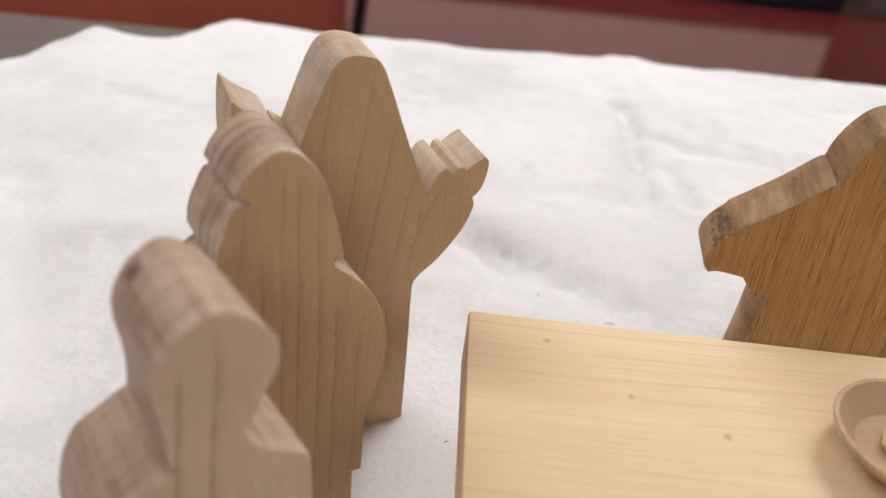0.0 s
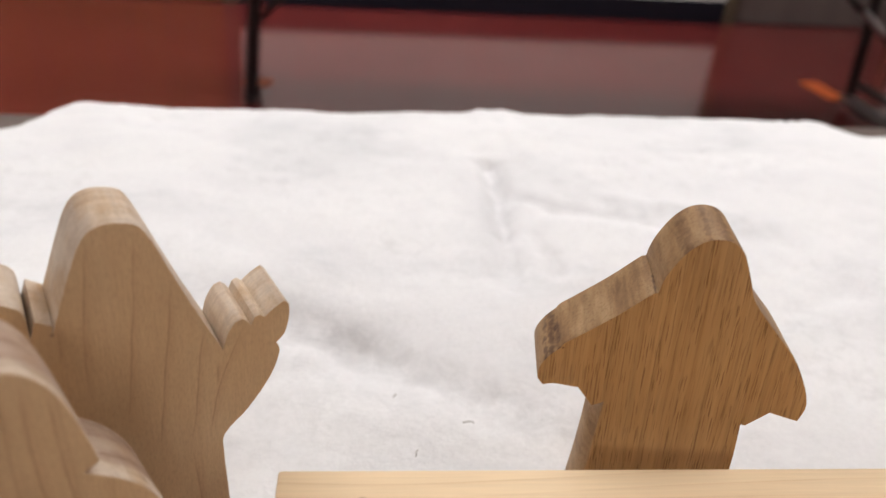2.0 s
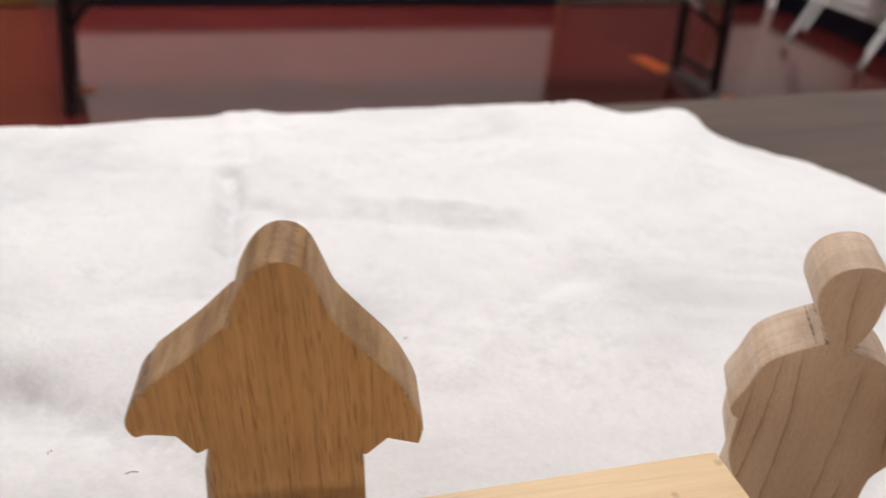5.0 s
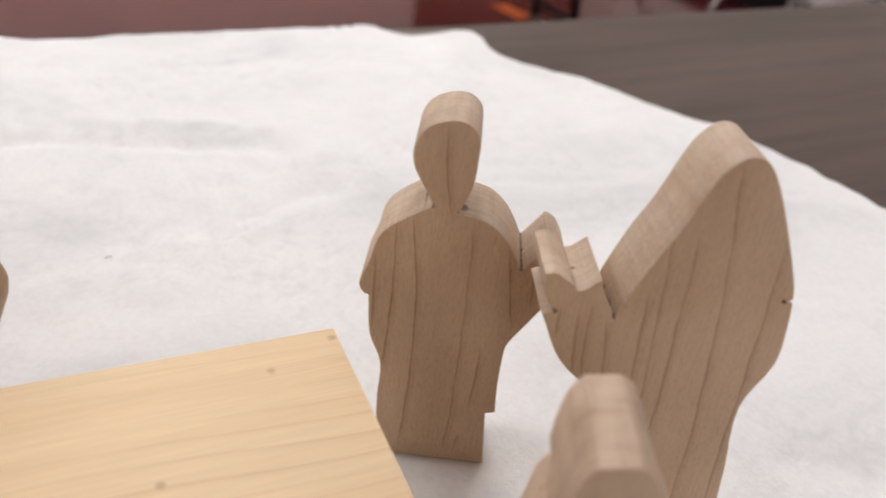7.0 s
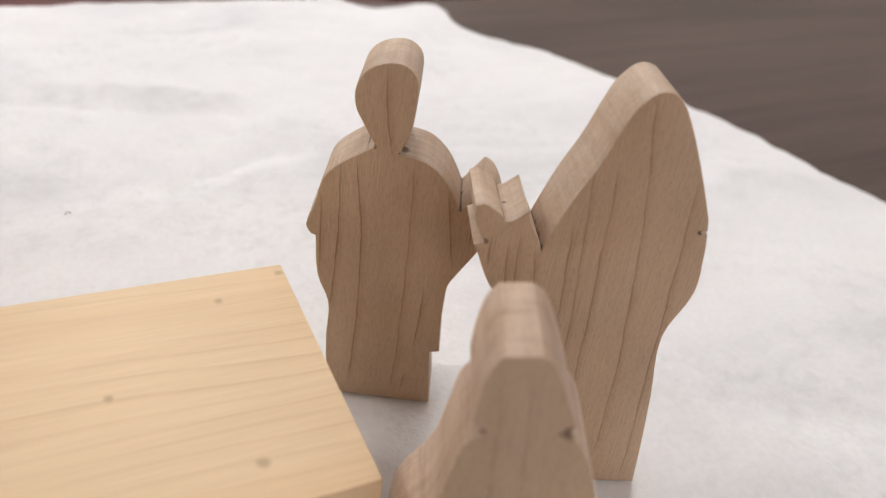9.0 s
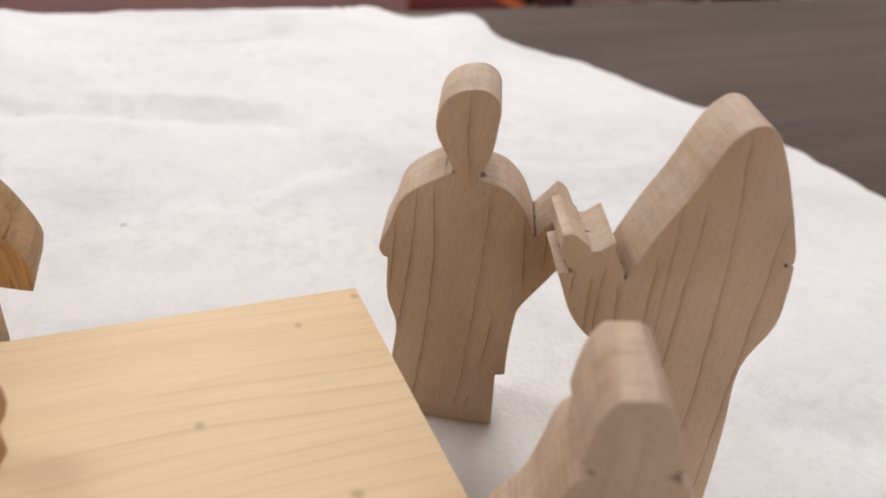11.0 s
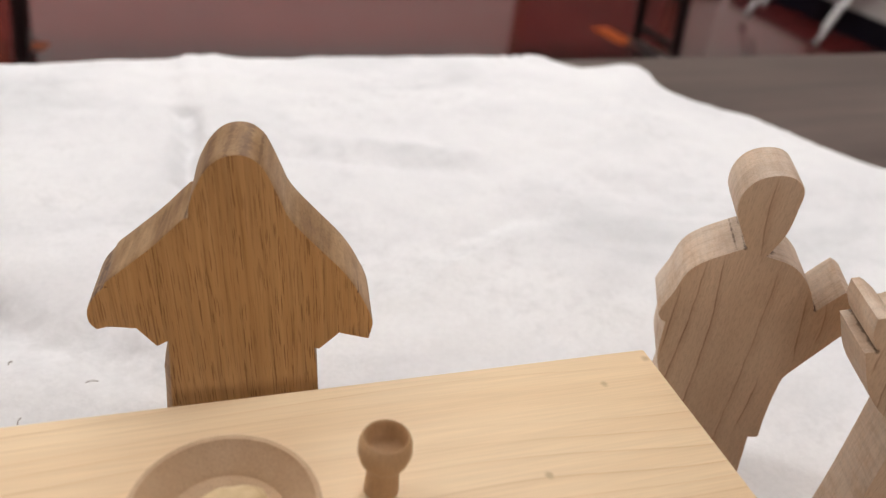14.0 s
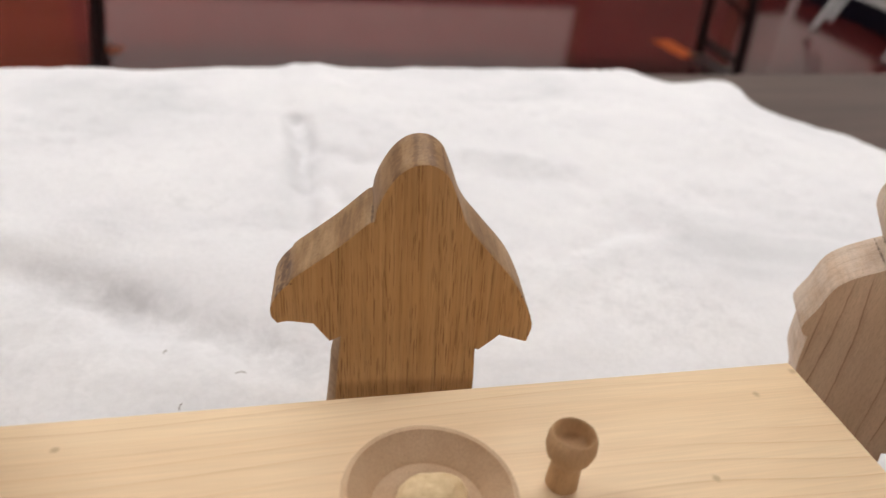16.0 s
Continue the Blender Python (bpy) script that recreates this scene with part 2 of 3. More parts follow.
wood_small = maple("maple_small", *PALE, 0.009, 22, 0.12, drawn=0.3, rings=[(50, 93.9, -1.8, -2.4, -0.2), (55, 98.3, 4.0, -4.2, 0.1)], streaks=0.14, hatch=0.2, scorch=(0.12, 2.0), kerfs=[(-6.4, 82.2, 1.4)], spots=[(8.6, 1, 84.6, 2.2)])
wood_turned = maple("turned_maple", srgb(206, 176, 143), srgb(190, 156, 120), srgb(150, 114, 80), srgb(200, 168, 134), 0.0035, 30, 0.08, warp=0.002, turned=True)
wood_goblet = maple("turned_goblet_wood", srgb(196, 160, 120), srgb(178, 140, 99), srgb(140, 104, 70), srgb(190, 156, 118), 0.0035, 30, 0.1, warp=0.002, turned=True)

# The plank of the small table: pale softwood, grain along its length, a few pin knots.
wood_board = Mat("pine_board", 0.5, spec=0.3)
bs = wood_board.coords((0.06, 1, 1), False)
board_tone = wood_board.ramp(wood_board.noise(bs, 70, 3), (0.3, srgb(236, 211, 174)), (0.7, srgb(228, 199, 160)))
bsep = wood_board.node("ShaderNodeSeparateXYZ")
wood_board.link(wood_board.coords((1, 1, 1), False), bsep.inputs[0])
bwander = wood_board.math("MULTIPLY", wood_board.math("SUBTRACT", wood_board.noise(wood_board.coords((0.14, 0.6, 1), False), 40, 1.5, 0.4), 0.5), 0.03)
bphase = wood_board.math("FRACT", wood_board.math("MULTIPLY", wood_board.math("ADD", wood_board.math("ADD", bsep.outputs[1], wood_board.math("MULTIPLY", bsep.outputs[2], 0.7)), bwander), 1 / 0.0052))
blines = wood_board.ramp(bphase, (0.0, grey(0.1)), (0.05, grey(0)), (0.7, grey(0.06)), (0.9, grey(0.4)), (0.955, grey(1)), (1.0, grey(0.25)))
bsome = wood_board.ramp(wood_board.noise(wood_board.coords((0.15, 1, 1), False), 45, 2), (0.4, grey(0.08)), (0.64, grey(0.56)))
board_col = wood_board.mix(wood_board.mix(1.0, blines, bsome, "MULTIPLY"), board_tone, srgb(205, 166, 120))
bfibre = wood_board.noise(wood_board.coords((0.03, 1, 1), False), 1300, 2, 0.6)
board_col = wood_board.mix(1.0, board_col, wood_board.ramp(bfibre, (0.3, grey(0.94)), (0.7, grey(1.03))), "MULTIPLY")
for kx, ky, kr in ((-0.0902, 0.0292, 0.0012), (-0.071, 0.0117, 0.0011), (-0.050, 0.0018, 0.0014), (0.0918, 0.0268, 0.0013), (0.0635, 0.0, 0.0013), (0.0896, -0.027, 0.0016), (0.1090, 0.0345, 0.0015)):
    gap = wood_board.node("ShaderNodeVectorMath")
    gap.operation = "DISTANCE"
    gap.inputs[1].default_value = (kx, ky, 0.0578)
    wood_board.link(wood_board.coords((1, 1, 1), False), gap.inputs[0])
    wob = wood_board.math("ADD", gap.outputs["Value"], wood_board.math("MULTIPLY", wood_board.noise(wood_board.coords((1, 1, 1), False), 600, 2), 0.0012))
    board_col = wood_board.mix(wood_board.math("SMOOTHSTEP", wob, kr * 1.7, kr * 0.6), board_col, srgb(198, 170, 133))
wood_board.color(board_col)
wood_board.bump(bfibre, 0.2, 0.0004)

# Open-pored oak with dark dashes along the grain and scorched sawn edges.
wood_oak = Mat("oak_wood", 0.55, spec=0.25)
oak_tone = wood_oak.ramp(wood_oak.noise(wood_oak.coords((1, 0.7, 0.03), lean=3.5), 420, 3, 0.65), (0.3, srgb(188, 145, 95)), (0.7, srgb(173, 129, 80)))
oak_tone = wood_oak.mix(1.0, oak_tone, wood_oak.ramp(wood_oak.noise(wood_oak.coords((1, 0.7, 0.018), lean=3.5), 1250, 3, 0.6), (0.34, grey(0.85)), (0.48, grey(1.0)), (0.66, grey(1.08))), "MULTIPLY")
pores = wood_oak.ramp(wood_oak.noise(wood_oak.coords((1, 1, 0.04), lean=3.5), 2300, 1.8, 0.5), (0.555, grey(0)), (0.62, grey(1)))
bands = wood_oak.ramp(wood_oak.noise(wood_oak.coords((1, 0.6, 0.02), lean=3.5), 300, 2), (0.32, grey(0.3)), (0.58, grey(1)))
pore_mask = wood_oak.mix(1.0, pores, bands, "MULTIPLY")
oak_col = wood_oak.mix(wood_oak.mix(1.0, pore_mask, grey(0.58), "MULTIPLY"), oak_tone, srgb(88, 52, 30))
oak_edge = wood_oak.ramp(wood_oak.noise(wood_oak.coords((1, 0.3, 1)), 110, 4, 0.65), (0.34, srgb(180, 148, 110)), (0.56, srgb(155, 121, 84)), (0.74, srgb(118, 87, 61)))
oak_edge = wood_oak.mix(wood_oak.ramp(wood_oak.noise(wood_oak.coords((1, 1, 1)), 1100, 2), (0.5, grey(0)), (0.64, grey(0.25))), oak_edge, srgb(108, 78, 50))
oak_run = wood_oak.noise(wood_oak.coords((1, 0.08, 1)), 600, 3, 0.6)
oak_edge = wood_oak.mix(1.0, oak_edge, wood_oak.ramp(oak_run, (0.36, grey(0.86)), (0.58, grey(1.03))), "MULTIPLY")
oak_edge = scorched(wood_oak, oak_edge, [(-38.0, 67.6, 1.7), (-36.6, 69.5, 2.4), (-35.0, 71.2, 1.8)], 0.72, srgb(80, 56, 44))
oak_edge = scorched(wood_oak, oak_edge, [(-7.0, 107.5, 2.6), (-2.5, 111.6, 1.2), (1.8, 112, 1.6), (5.2, 110, 1.0)], 0.5, srgb(98, 68, 46))
wood_oak.color(scorched(wood_oak, wood_oak.mix(side_mask(wood_oak), oak_edge, oak_col), [(-12.7, 94.0, 0.6), (-33.9, 72.0, 0.7), (31.0, 73.6, 0.5)]))
wood_oak.bump(pore_mask, -0.5, 0.0004)
wood_oak.bump(oak_run, 0.15, 0.0005)

# Soft white felt with faint grey smudges and nap.
felt = Mat("white_felt", 0.95, spec=0.1)
fv = felt.coords((1, 1, 1), False)
smudge = felt.ramp(felt.noise(felt.coords((0.8, 1.3, 1), False), 8, 5, 0.62, 0.6), (0.32, srgb(219, 220, 222)), (0.46, srgb(231, 231, 233)), (0.62, srgb(236, 236, 237)))
patchy = felt.ramp(felt.noise(fv, 14, 3, 0.5), (0.45, grey(0.0)), (0.62, grey(1.0)))
blot = felt.ramp(felt.noise(fv, 105, 4, 0.6, 0.4), (0.34, grey(0.93)), (0.5, grey(1.0)), (0.7, grey(1.01)))
blot = felt.mix(patchy, grey(1.0), blot)
fine = felt.ramp(felt.noise(fv, 420, 4, 0.65), (0.34, grey(0.965)), (0.6, grey(1.015)))
felt_col = felt.mix(1.0, felt.mix(1.0, smudge, blot, "MULTIPLY"), fine, "MULTIPLY")
# Shade of the folds, put into the felt's colour as grey streaks: from, to, half width, strength.
FOLD_SHADE = [((0.102, 0.508), (0.096, 0.428), 0.008, 0.22), ((0.101, 0.41), (0.109, 0.384), 0.010, 0.14), ((0.118, 0.415), (0.120, 0.39), 0.006, 0.16), ((0.112, 0.47), (0.130, 0.455), 0.008, 0.16),
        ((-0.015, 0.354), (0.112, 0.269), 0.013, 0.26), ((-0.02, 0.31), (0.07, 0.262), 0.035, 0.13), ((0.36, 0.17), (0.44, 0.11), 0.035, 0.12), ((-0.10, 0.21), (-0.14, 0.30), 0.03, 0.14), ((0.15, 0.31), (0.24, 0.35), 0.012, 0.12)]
fold_breakup = felt.ramp(felt.noise(fv, 85, 5, 0.7, 0.5), (0.36, grey(0.15)), (0.62, grey(1.0)))
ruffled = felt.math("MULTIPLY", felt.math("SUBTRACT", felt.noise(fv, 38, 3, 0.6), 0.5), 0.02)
for (ax, ay), (bx, by), width, strength in FOLD_SHADE:
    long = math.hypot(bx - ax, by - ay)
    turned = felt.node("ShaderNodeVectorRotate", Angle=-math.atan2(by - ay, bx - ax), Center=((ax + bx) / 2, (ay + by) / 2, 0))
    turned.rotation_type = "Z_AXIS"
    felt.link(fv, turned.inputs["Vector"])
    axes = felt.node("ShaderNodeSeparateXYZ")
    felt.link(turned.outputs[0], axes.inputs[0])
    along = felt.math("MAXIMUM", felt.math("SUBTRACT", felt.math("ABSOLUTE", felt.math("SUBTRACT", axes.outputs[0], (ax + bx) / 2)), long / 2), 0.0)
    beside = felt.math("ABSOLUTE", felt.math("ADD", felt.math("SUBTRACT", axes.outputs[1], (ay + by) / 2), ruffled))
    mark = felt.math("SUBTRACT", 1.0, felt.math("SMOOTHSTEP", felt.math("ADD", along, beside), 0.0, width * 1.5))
    felt_col = felt.mix(felt.mix(1.0, felt.math("MULTIPLY", mark, strength), fold_breakup, "MULTIPLY"), felt_col, srgb(140, 140, 140))
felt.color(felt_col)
felt.bump(felt.noise(fv, 22, 4, 0.55), 0.2, 0.007)
felt.bump(felt.noise(fv, 420, 4, 0.7), 0.4, 0.0012)

# Grey-brown wood-grain laminate of the table top.
laminate = Mat("laminate", 0.5, spec=0.45)
lv = laminate.coords((0.06, 1, 1), False)
lam_a = laminate.ramp(laminate.noise(lv, 42, 5, 0.6), (0.32, srgb(66, 53, 47)), (0.68, srgb(94, 78, 70)))
lam_b = laminate.ramp(laminate.noise(lv, 260, 3, 0.6), (0.35, grey(0.86)), (0.65, grey(1.06)))
laminate.color(laminate.mix(1.0, lam_a, lam_b, "MULTIPLY"))

dark_steel = Mat("dark_brown_steel", 0.4, 0.2)
dark_steel.color(srgb(25, 12, 14))
worn_steel = Mat("worn_grey_steel", 0.35, 0.6)
worn_steel.color(srgb(120, 118, 118))
chrome = Mat("brushed_chrome", 0.3, 0.9)
chrome.color(srgb(168, 166, 166))

# Waxed red-brown floor tiles: glossy, a little uneven.
red_floor = Mat("waxed_red_floor", 0.12, spec=0.9)
rv = red_floor.coords((1, 1, 1), False)
red_floor.color(red_floor.mix(1.0, red_floor.ramp(red_floor.noise(rv, 3, 4, 0.6), (0.35, srgb(102, 38, 37)), (0.65, srgb(113, 46, 43))),
                              red_floor.ramp(red_floor.noise(rv, 120, 3), (0.35, grey(0.9)), (0.65, grey(1.05))), "MULTIPLY"))

wall_paint = Mat("white_wall_paint", 0.8, spec=0.2)
wv = wall_paint.coords((1, 1, 1), False)
wall_paint.color(wall_paint.ramp(wall_paint.noise(wv, 5, 4), (0.3, srgb(230, 226, 223)), (0.7, srgb(236, 233, 230))))
ceiling_paint = Mat("ceiling_tile", 0.9, spec=0.1)
ceiling_paint.color(ceiling_paint.ramp(ceiling_paint.noise(ceiling_paint.coords((1, 1, 1), False), 60, 4), (0.35, srgb(218, 216, 212)), (0.65, srgb(232, 230, 226))))
vinyl_black = Mat("black_vinyl", 0.45, spec=0.3)
vinyl_black.color(srgb(10, 10, 24))
door_oak = Mat("varnished_door", 0.4)
dv = door_oak.coords((1, 1, 0.05), False)
door_oak.color(door_oak.ramp(door_oak.noise(dv, 30, 4), (0.3, srgb(134, 96, 38)), (0.7, srgb(114, 80, 30))))
door_grey = Mat("taupe_door_paint", 0.45)
door_grey.color(door_grey.ramp(door_grey.noise(door_grey.coords((1, 1, 0.3), False), 12, 3), (0.3, srgb(100, 88, 84)), (0.7, srgb(90, 79, 76))))
frame_olive = Mat("olive_door_frame", 0.45)
frame_olive.color(srgb(92, 82, 66))
orange_mark = Mat("orange_mark", 0.5)
orange_mark.color(orange_mark.ramp(orange_mark.noise(orange_mark.coords((1, 1, 1)), 40, 3), (0.3, srgb(204, 100, 42)), (0.7, srgb(184, 84, 34))))
dough = Mat("dough", 0.75, spec=0.2)
dough.color(dough.ramp(dough.noise(dough.coords((1, 1, 1)), 300, 4, 0.6), (0.3, srgb(224, 200, 160)), (0.7, srgb(207, 180, 138))))
dough.bump(dough.noise(dough.coords((1, 1, 1)), 420, 3, 0.6), 0.6, 0.0012)
glow = Mat("light_diffuser", 0.6)
glow.color(grey(0.85))
glow.p.inputs["Emission Color"].default_value = (1, 0.95, 0.9, 1)
glow.p.inputs["Emission Strength"].default_value = 4.0
hair = Mat("dark_fibre", 0.7)
hair.color(srgb(134, 124, 116))


# ---- building helpers ----
def part(name, bm, material, parent=None, label="", smooth=35):
    """Links a bmesh as one mesh object, under a thing or at top level."""
    me = bpy.data.meshes.new(name)
    bm.to_mesh(me)
    bm.free()
    if smooth:
        me.shade_smooth()
        me.set_sharp_from_angle(angle=radians(smooth))
    me.materials.append(material.m)
    ob = new(name, me)
    ob.parent = parent
    return tagged(ob, label)


def box(x0, x1, y0, y1, z0, z1, bevel=0.0, segments=2, bm=None):
    bm = bm or bmesh.new()
    made = bmesh.ops.create_cube(bm, size=1.0)["verts"]
    for v in made:
        v.co = Vector((x0 + (v.co.x + 0.5) * (x1 - x0), y0 + (v.co.y + 0.5) * (y1 - y0), z0 + (v.co.z + 0.5) * (z1 - z0)))
    if bevel:
        edges = {e for v in made for e in v.link_edges}
        bmesh.ops.bevel(bm, geom=list(edges), offset=bevel, segments=segments, affect="EDGES", profile=0.5)
    return bm


def tube(points, radius, sides=12, bm=None, taper=1.0):
    """A round bar through the points."""
    bm = bm or bmesh.new()
    points = [Vector(p) for p in points]
    rings = []
    for i, p in enumerate(points):
        way = (points[min(i + 1, len(points) - 1)] - points[max(i - 1, 0)]).normalized()
        turn = way.to_track_quat("Z", "Y")
        r = radius * (1 + (taper - 1) * i / max(1, len(points) - 1))
        rings.append([bm.verts.new(p + turn @ Vector((r * math.cos(2 * math.pi * k / sides), r * math.sin(2 * math.pi * k / sides), 0))) for k in range(sides)])
    for a, b in zip(rings, rings[1:]):
        for k in range(sides):
            bm.faces.new((a[k], a[(k + 1) % sides], b[(k + 1) % sides], b[k]))
    bm.faces.new(rings[0][::-1])
    bm.faces.new(rings[-1])
    return bm


def lathe(profile, sides=64):
    """A turned body from (radius, height) pairs, bottom to rim and down the inside."""
    bm = bmesh.new()
    rings = []
    for r, z in profile:
        if r < 1e-6:
            rings.append([bm.verts.new((0, 0, z))])
        else:
            rings.append([bm.verts.new((r * math.cos(2 * math.pi * k / sides), r * math.sin(2 * math.pi * k / sides), z)) for k in range(sides)])
    for a, b in zip(rings, rings[1:]):
        for k in range(sides):
            n = (k + 1) % sides
            if len(a) == 1:
                bm.faces.new((a[0], b[n], b[k]))
            elif len(b) == 1:
                bm.faces.new((a[k], a[n], b[0]))
            else:
                bm.faces.new((a[k], a[n], b[n], b[k]))
    bmesh.ops.recalc_face_normals(bm, faces=bm.faces)
    return bm


def rounded(outline, corner=48, steps=4):
    """Fair curves through an outline; turns sharper than corner degrees stay corners."""
    pts = [Vector(p) for p in outline]
    n = len(pts)

    def sharp(i):
        a, b = pts[i] - pts[i - 1], pts[(i + 1) % n] - pts[i]
        return abs(math.degrees(a.angle_signed(b))) > corner

    hard = [sharp(i) for i in range(n)]
    out = []
    for i in range(n):
        j = (i + 1) % n
        p1, p2 = pts[i], pts[j]
        span = (p2 - p1).length
        m1 = (p2 - p1) if hard[i] else (p2 - pts[i - 1]).normalized() * span
        m2 = (p2 - p1) if hard[j] else (pts[(j + 1) % n] - p1).normalized() * span
        count = max(1, min(steps, int(span / 1.2)))
        for s in range(count):
            t = s / count
            out.append((2 * t**3 - 3 * t * t + 1) * p1 + (t**3 - 2 * t * t + t) * m1 + (3 * t * t - 2 * t**3) * p2 + (t**3 - t * t) * m2)
    return out


def sawn_figure(name, outline, yaw, along, off, material, label, thick=20.0, ease=0.7, slant=0.0, corner=48, belly=0.0, pinch=0.0):
    """A flat figure sawn from a board: outline in millimetres (across, up), standing on its foot.
    Its face lies on the line at that yaw (degrees) and offset (mm); along is its middle on that line. slant: how far the saw ran off sideways at the back. belly: how far its lower flank bulges, part-way through. pinch: by how much the head narrows towards the back."""
    bm = bmesh.new()
    ring = rounded([(x, z if z else -1.3) for x, z in outline], corner)
    front = [bm.verts.new((p.x / 1000, 0, p.y / 1000)) for p in ring]
    back = [bm.verts.new(((p.x * (1 - pinch * smoothstep(84, 94, p.y)) + slant) / 1000, thick / 1000, p.y / 1000)) for p in ring]
    f = bm.faces.new(front)
    b = bm.faces.new(back[::-1])
    n = len(ring)
    rings = [front, back]
    if belly:
        for depth in (0.7, 0.4, 0.18):
            swell = belly * (1 - ((depth - 0.4) / 0.6) ** 2)
            rings.insert(1, [bm.verts.new(((p.x + slant * depth - (swell * smoothstep(54.2, 44, p.y) if p.x < -10 else 0)) / 1000, depth * thick / 1000, p.y / 1000)) for p in ring])
    for a, c in zip(rings, rings[1:]):
        for i in range(n):
            bm.faces.new((a[i], c[i], c[(i + 1) % n], a[(i + 1) % n]))
    bmesh.ops.recalc_face_normals(bm, faces=bm.faces)
    if ease:
        bmesh.ops.bevel(bm, geom=list(f.edges) + list(b.edges), offset=ease / 1000, segments=2, affect="EDGES", profile=0.5, clamp_overlap=True)
    bmesh.ops.triangulate(bm, faces=[q for q in bm.faces if len(q.verts) > 4])
    ob = part(name, bm, material, smooth=30)
    a = radians(yaw)
    ob.matrix_world = pose((along * math.cos(a) - off * math.sin(a)) / 1000, (along * math.sin(a) + off * math.cos(a)) / 1000, 0, 0, 0, yaw)
    return tagged(ob, label, "figurine", "wooden figurines round the small table")


def smoothstep(a, b, x):
    t = min(1, max(0, (x - a) / (b - a)))
    return t * t * (3 - 2 * t)


# ---- the room ----
W0, W1, S0, N0 = ROOM
T = 0.12


def structure(name, bm, material, label, category):
    return tagged(part(name, bm, material, smooth=0), label, category, kind="structure")


structure("floor", box(W0 - T, W1 + T, S0 - T, N0 + 0.3, FLOOR_Z - 0.1, FLOOR_Z), red_floor, "glossy waxed red-brown floor reflecting the wall", "floor")
structure("ceiling", box(W0 - T, W1 + T, S0 - T, N0 + 0.3, CEIL_Z, CEIL_Z + 0.1), ceiling_paint, "plain off-white ceiling of the hall", "ceiling")
structure("wall_south", box(W0, W1, S0 - T, S0, FLOOR_Z, CEIL_Z), wall_paint, "plain off-white painted wall", "wall")
structure("wall_west", box(W0 - T, W0, S0 - T, N0 + T, FLOOR_Z, CEIL_Z), wall_paint, "plain off-white painted wall", "wall")
structure("wall_east", box(W1, W1 + T, S0 - T, N0 + 0.3, FLOOR_Z, CEIL_Z), wall_paint, "white painted wall with a black skirting", "wall")

# North wall with two door openings.
DOORS = [("door_1", -2.45, -0.585, door_oak, "yellow-brown varnished wooden door in the white wall"),
         ("door_2", 1.86, 2.95, door_grey, "taupe painted door in an olive frame")]
DOOR_TOP = FLOOR_Z + 2.1
bm = bmesh.new()
edges = [W0 - 0.1, DOORS[0][1], DOORS[0][2], DOORS[1][1], DOORS[1][2], W1 + 0.1]
for i in (0, 2, 4):
    box(edges[i], edges[i + 1], N0, N0 + T, FLOOR_Z, CEIL_Z, bm=bm)
for i in (1, 3):
    box(edges[i], edges[i + 1], N0, N0 + T, DOOR_TOP, CEIL_Z, bm=bm)
NORTH = pose(1.9, N0 + 0.01, 0, 0, 0, 3.3) @ pose(-1.9, -N0, 0)  # the far wall stands a little askew
structure("wall_north", bm, wall_paint, "white painted wall with a black skirting and two doors", "wall").matrix_world = NORTH
for name, x0, x1, mat, label in DOORS:
    door = structure(name, box(x0 + 0.075, x1 - 0.075, N0 + 0.03, N0 + 0.075, FLOOR_Z + 0.008, DOOR_TOP - 0.06, 0.002), mat, label, "door")
    door.matrix_world = NORTH
    for fx in (x0, x1 - 0.07):
        part("door_jamb", box(fx, fx + 0.07, N0 - 0.012, N0 + T, FLOOR_Z, DOOR_TOP, 0.003), frame_olive, door)
    part("door_head", box(x0 + 0.07, x1 - 0.07, N0 - 0.012, N0 + T, DOOR_TOP - 0.055, DOOR_TOP, 0.003), frame_olive, door)
    knob = lathe([(0, 0), (0.03, 0), (0.03, 0.006), (0.012, 0.01), (0.012, 0.035), (0.026, 0.045), (0.028, 0.06), (0.018, 0.07), (0, 0.072)], 24)
    bmesh.ops.transform(knob, matrix=pose(x1 - 0.14, N0 + 0.03, FLOOR_Z + 1.0, 90), verts=knob.verts)
    part("door_knob", knob, chrome, door)
for x0, x1 in ((W0, -2.452), (-0.583, 1.858), (2.952, W1)):
    structure("baseboard", box(x0, x1, N0 - 0.012, N0 - 0.0005, FLOOR_Z + 0.0005, FLOOR_Z + 0.12, 0.003), vinyl_black, "black vinyl skirting along the wall", "skirting").matrix_world = NORTH
structure("baseboard", box(W1 - 0.012, W1 - 0.0005, S0, N0 - 0.013, FLOOR_Z + 0.0005, FLOOR_Z + 0.12, 0.003), vinyl_black, "black vinyl skirting along the wall", "skirting")

for lx, ly in LAMP_SPOTS:
    light = tagged(new("ceiling_light"), "white recessed ceiling light panel, switched on", "ceiling light", "ceiling lights")
    light.matrix_world = pose(lx, ly, CEIL_Z)
    bm = bmesh.new()
    for x0, x1, y0, y1 in ((-0.61, 0.61, -0.31, -0.285), (-0.61, 0.61, 0.285, 0.31), (-0.61, -0.585, -0.285, 0.285), (0.585, 0.61, -0.285, 0.285)):
        box(x0, x1, y0, y1, -0.05, -0.0005, 0.002, bm=bm)
    part("frame", bm, ceiling_paint, light)
    part("diffuser", box(-0.584, 0.584, -0.284, 0.284, -0.02, -0.0005), glow, light)

# ---- the folding table under the figures ----
EDGE_AT, EDGE_SLOPE = 0.604, 0.074  # its far edge: y = EDGE_AT + EDGE_SLOPE * x
TABLE_YAW = math.degrees(math.atan(EDGE_SLOPE))
CLOTH_Z = -0.008


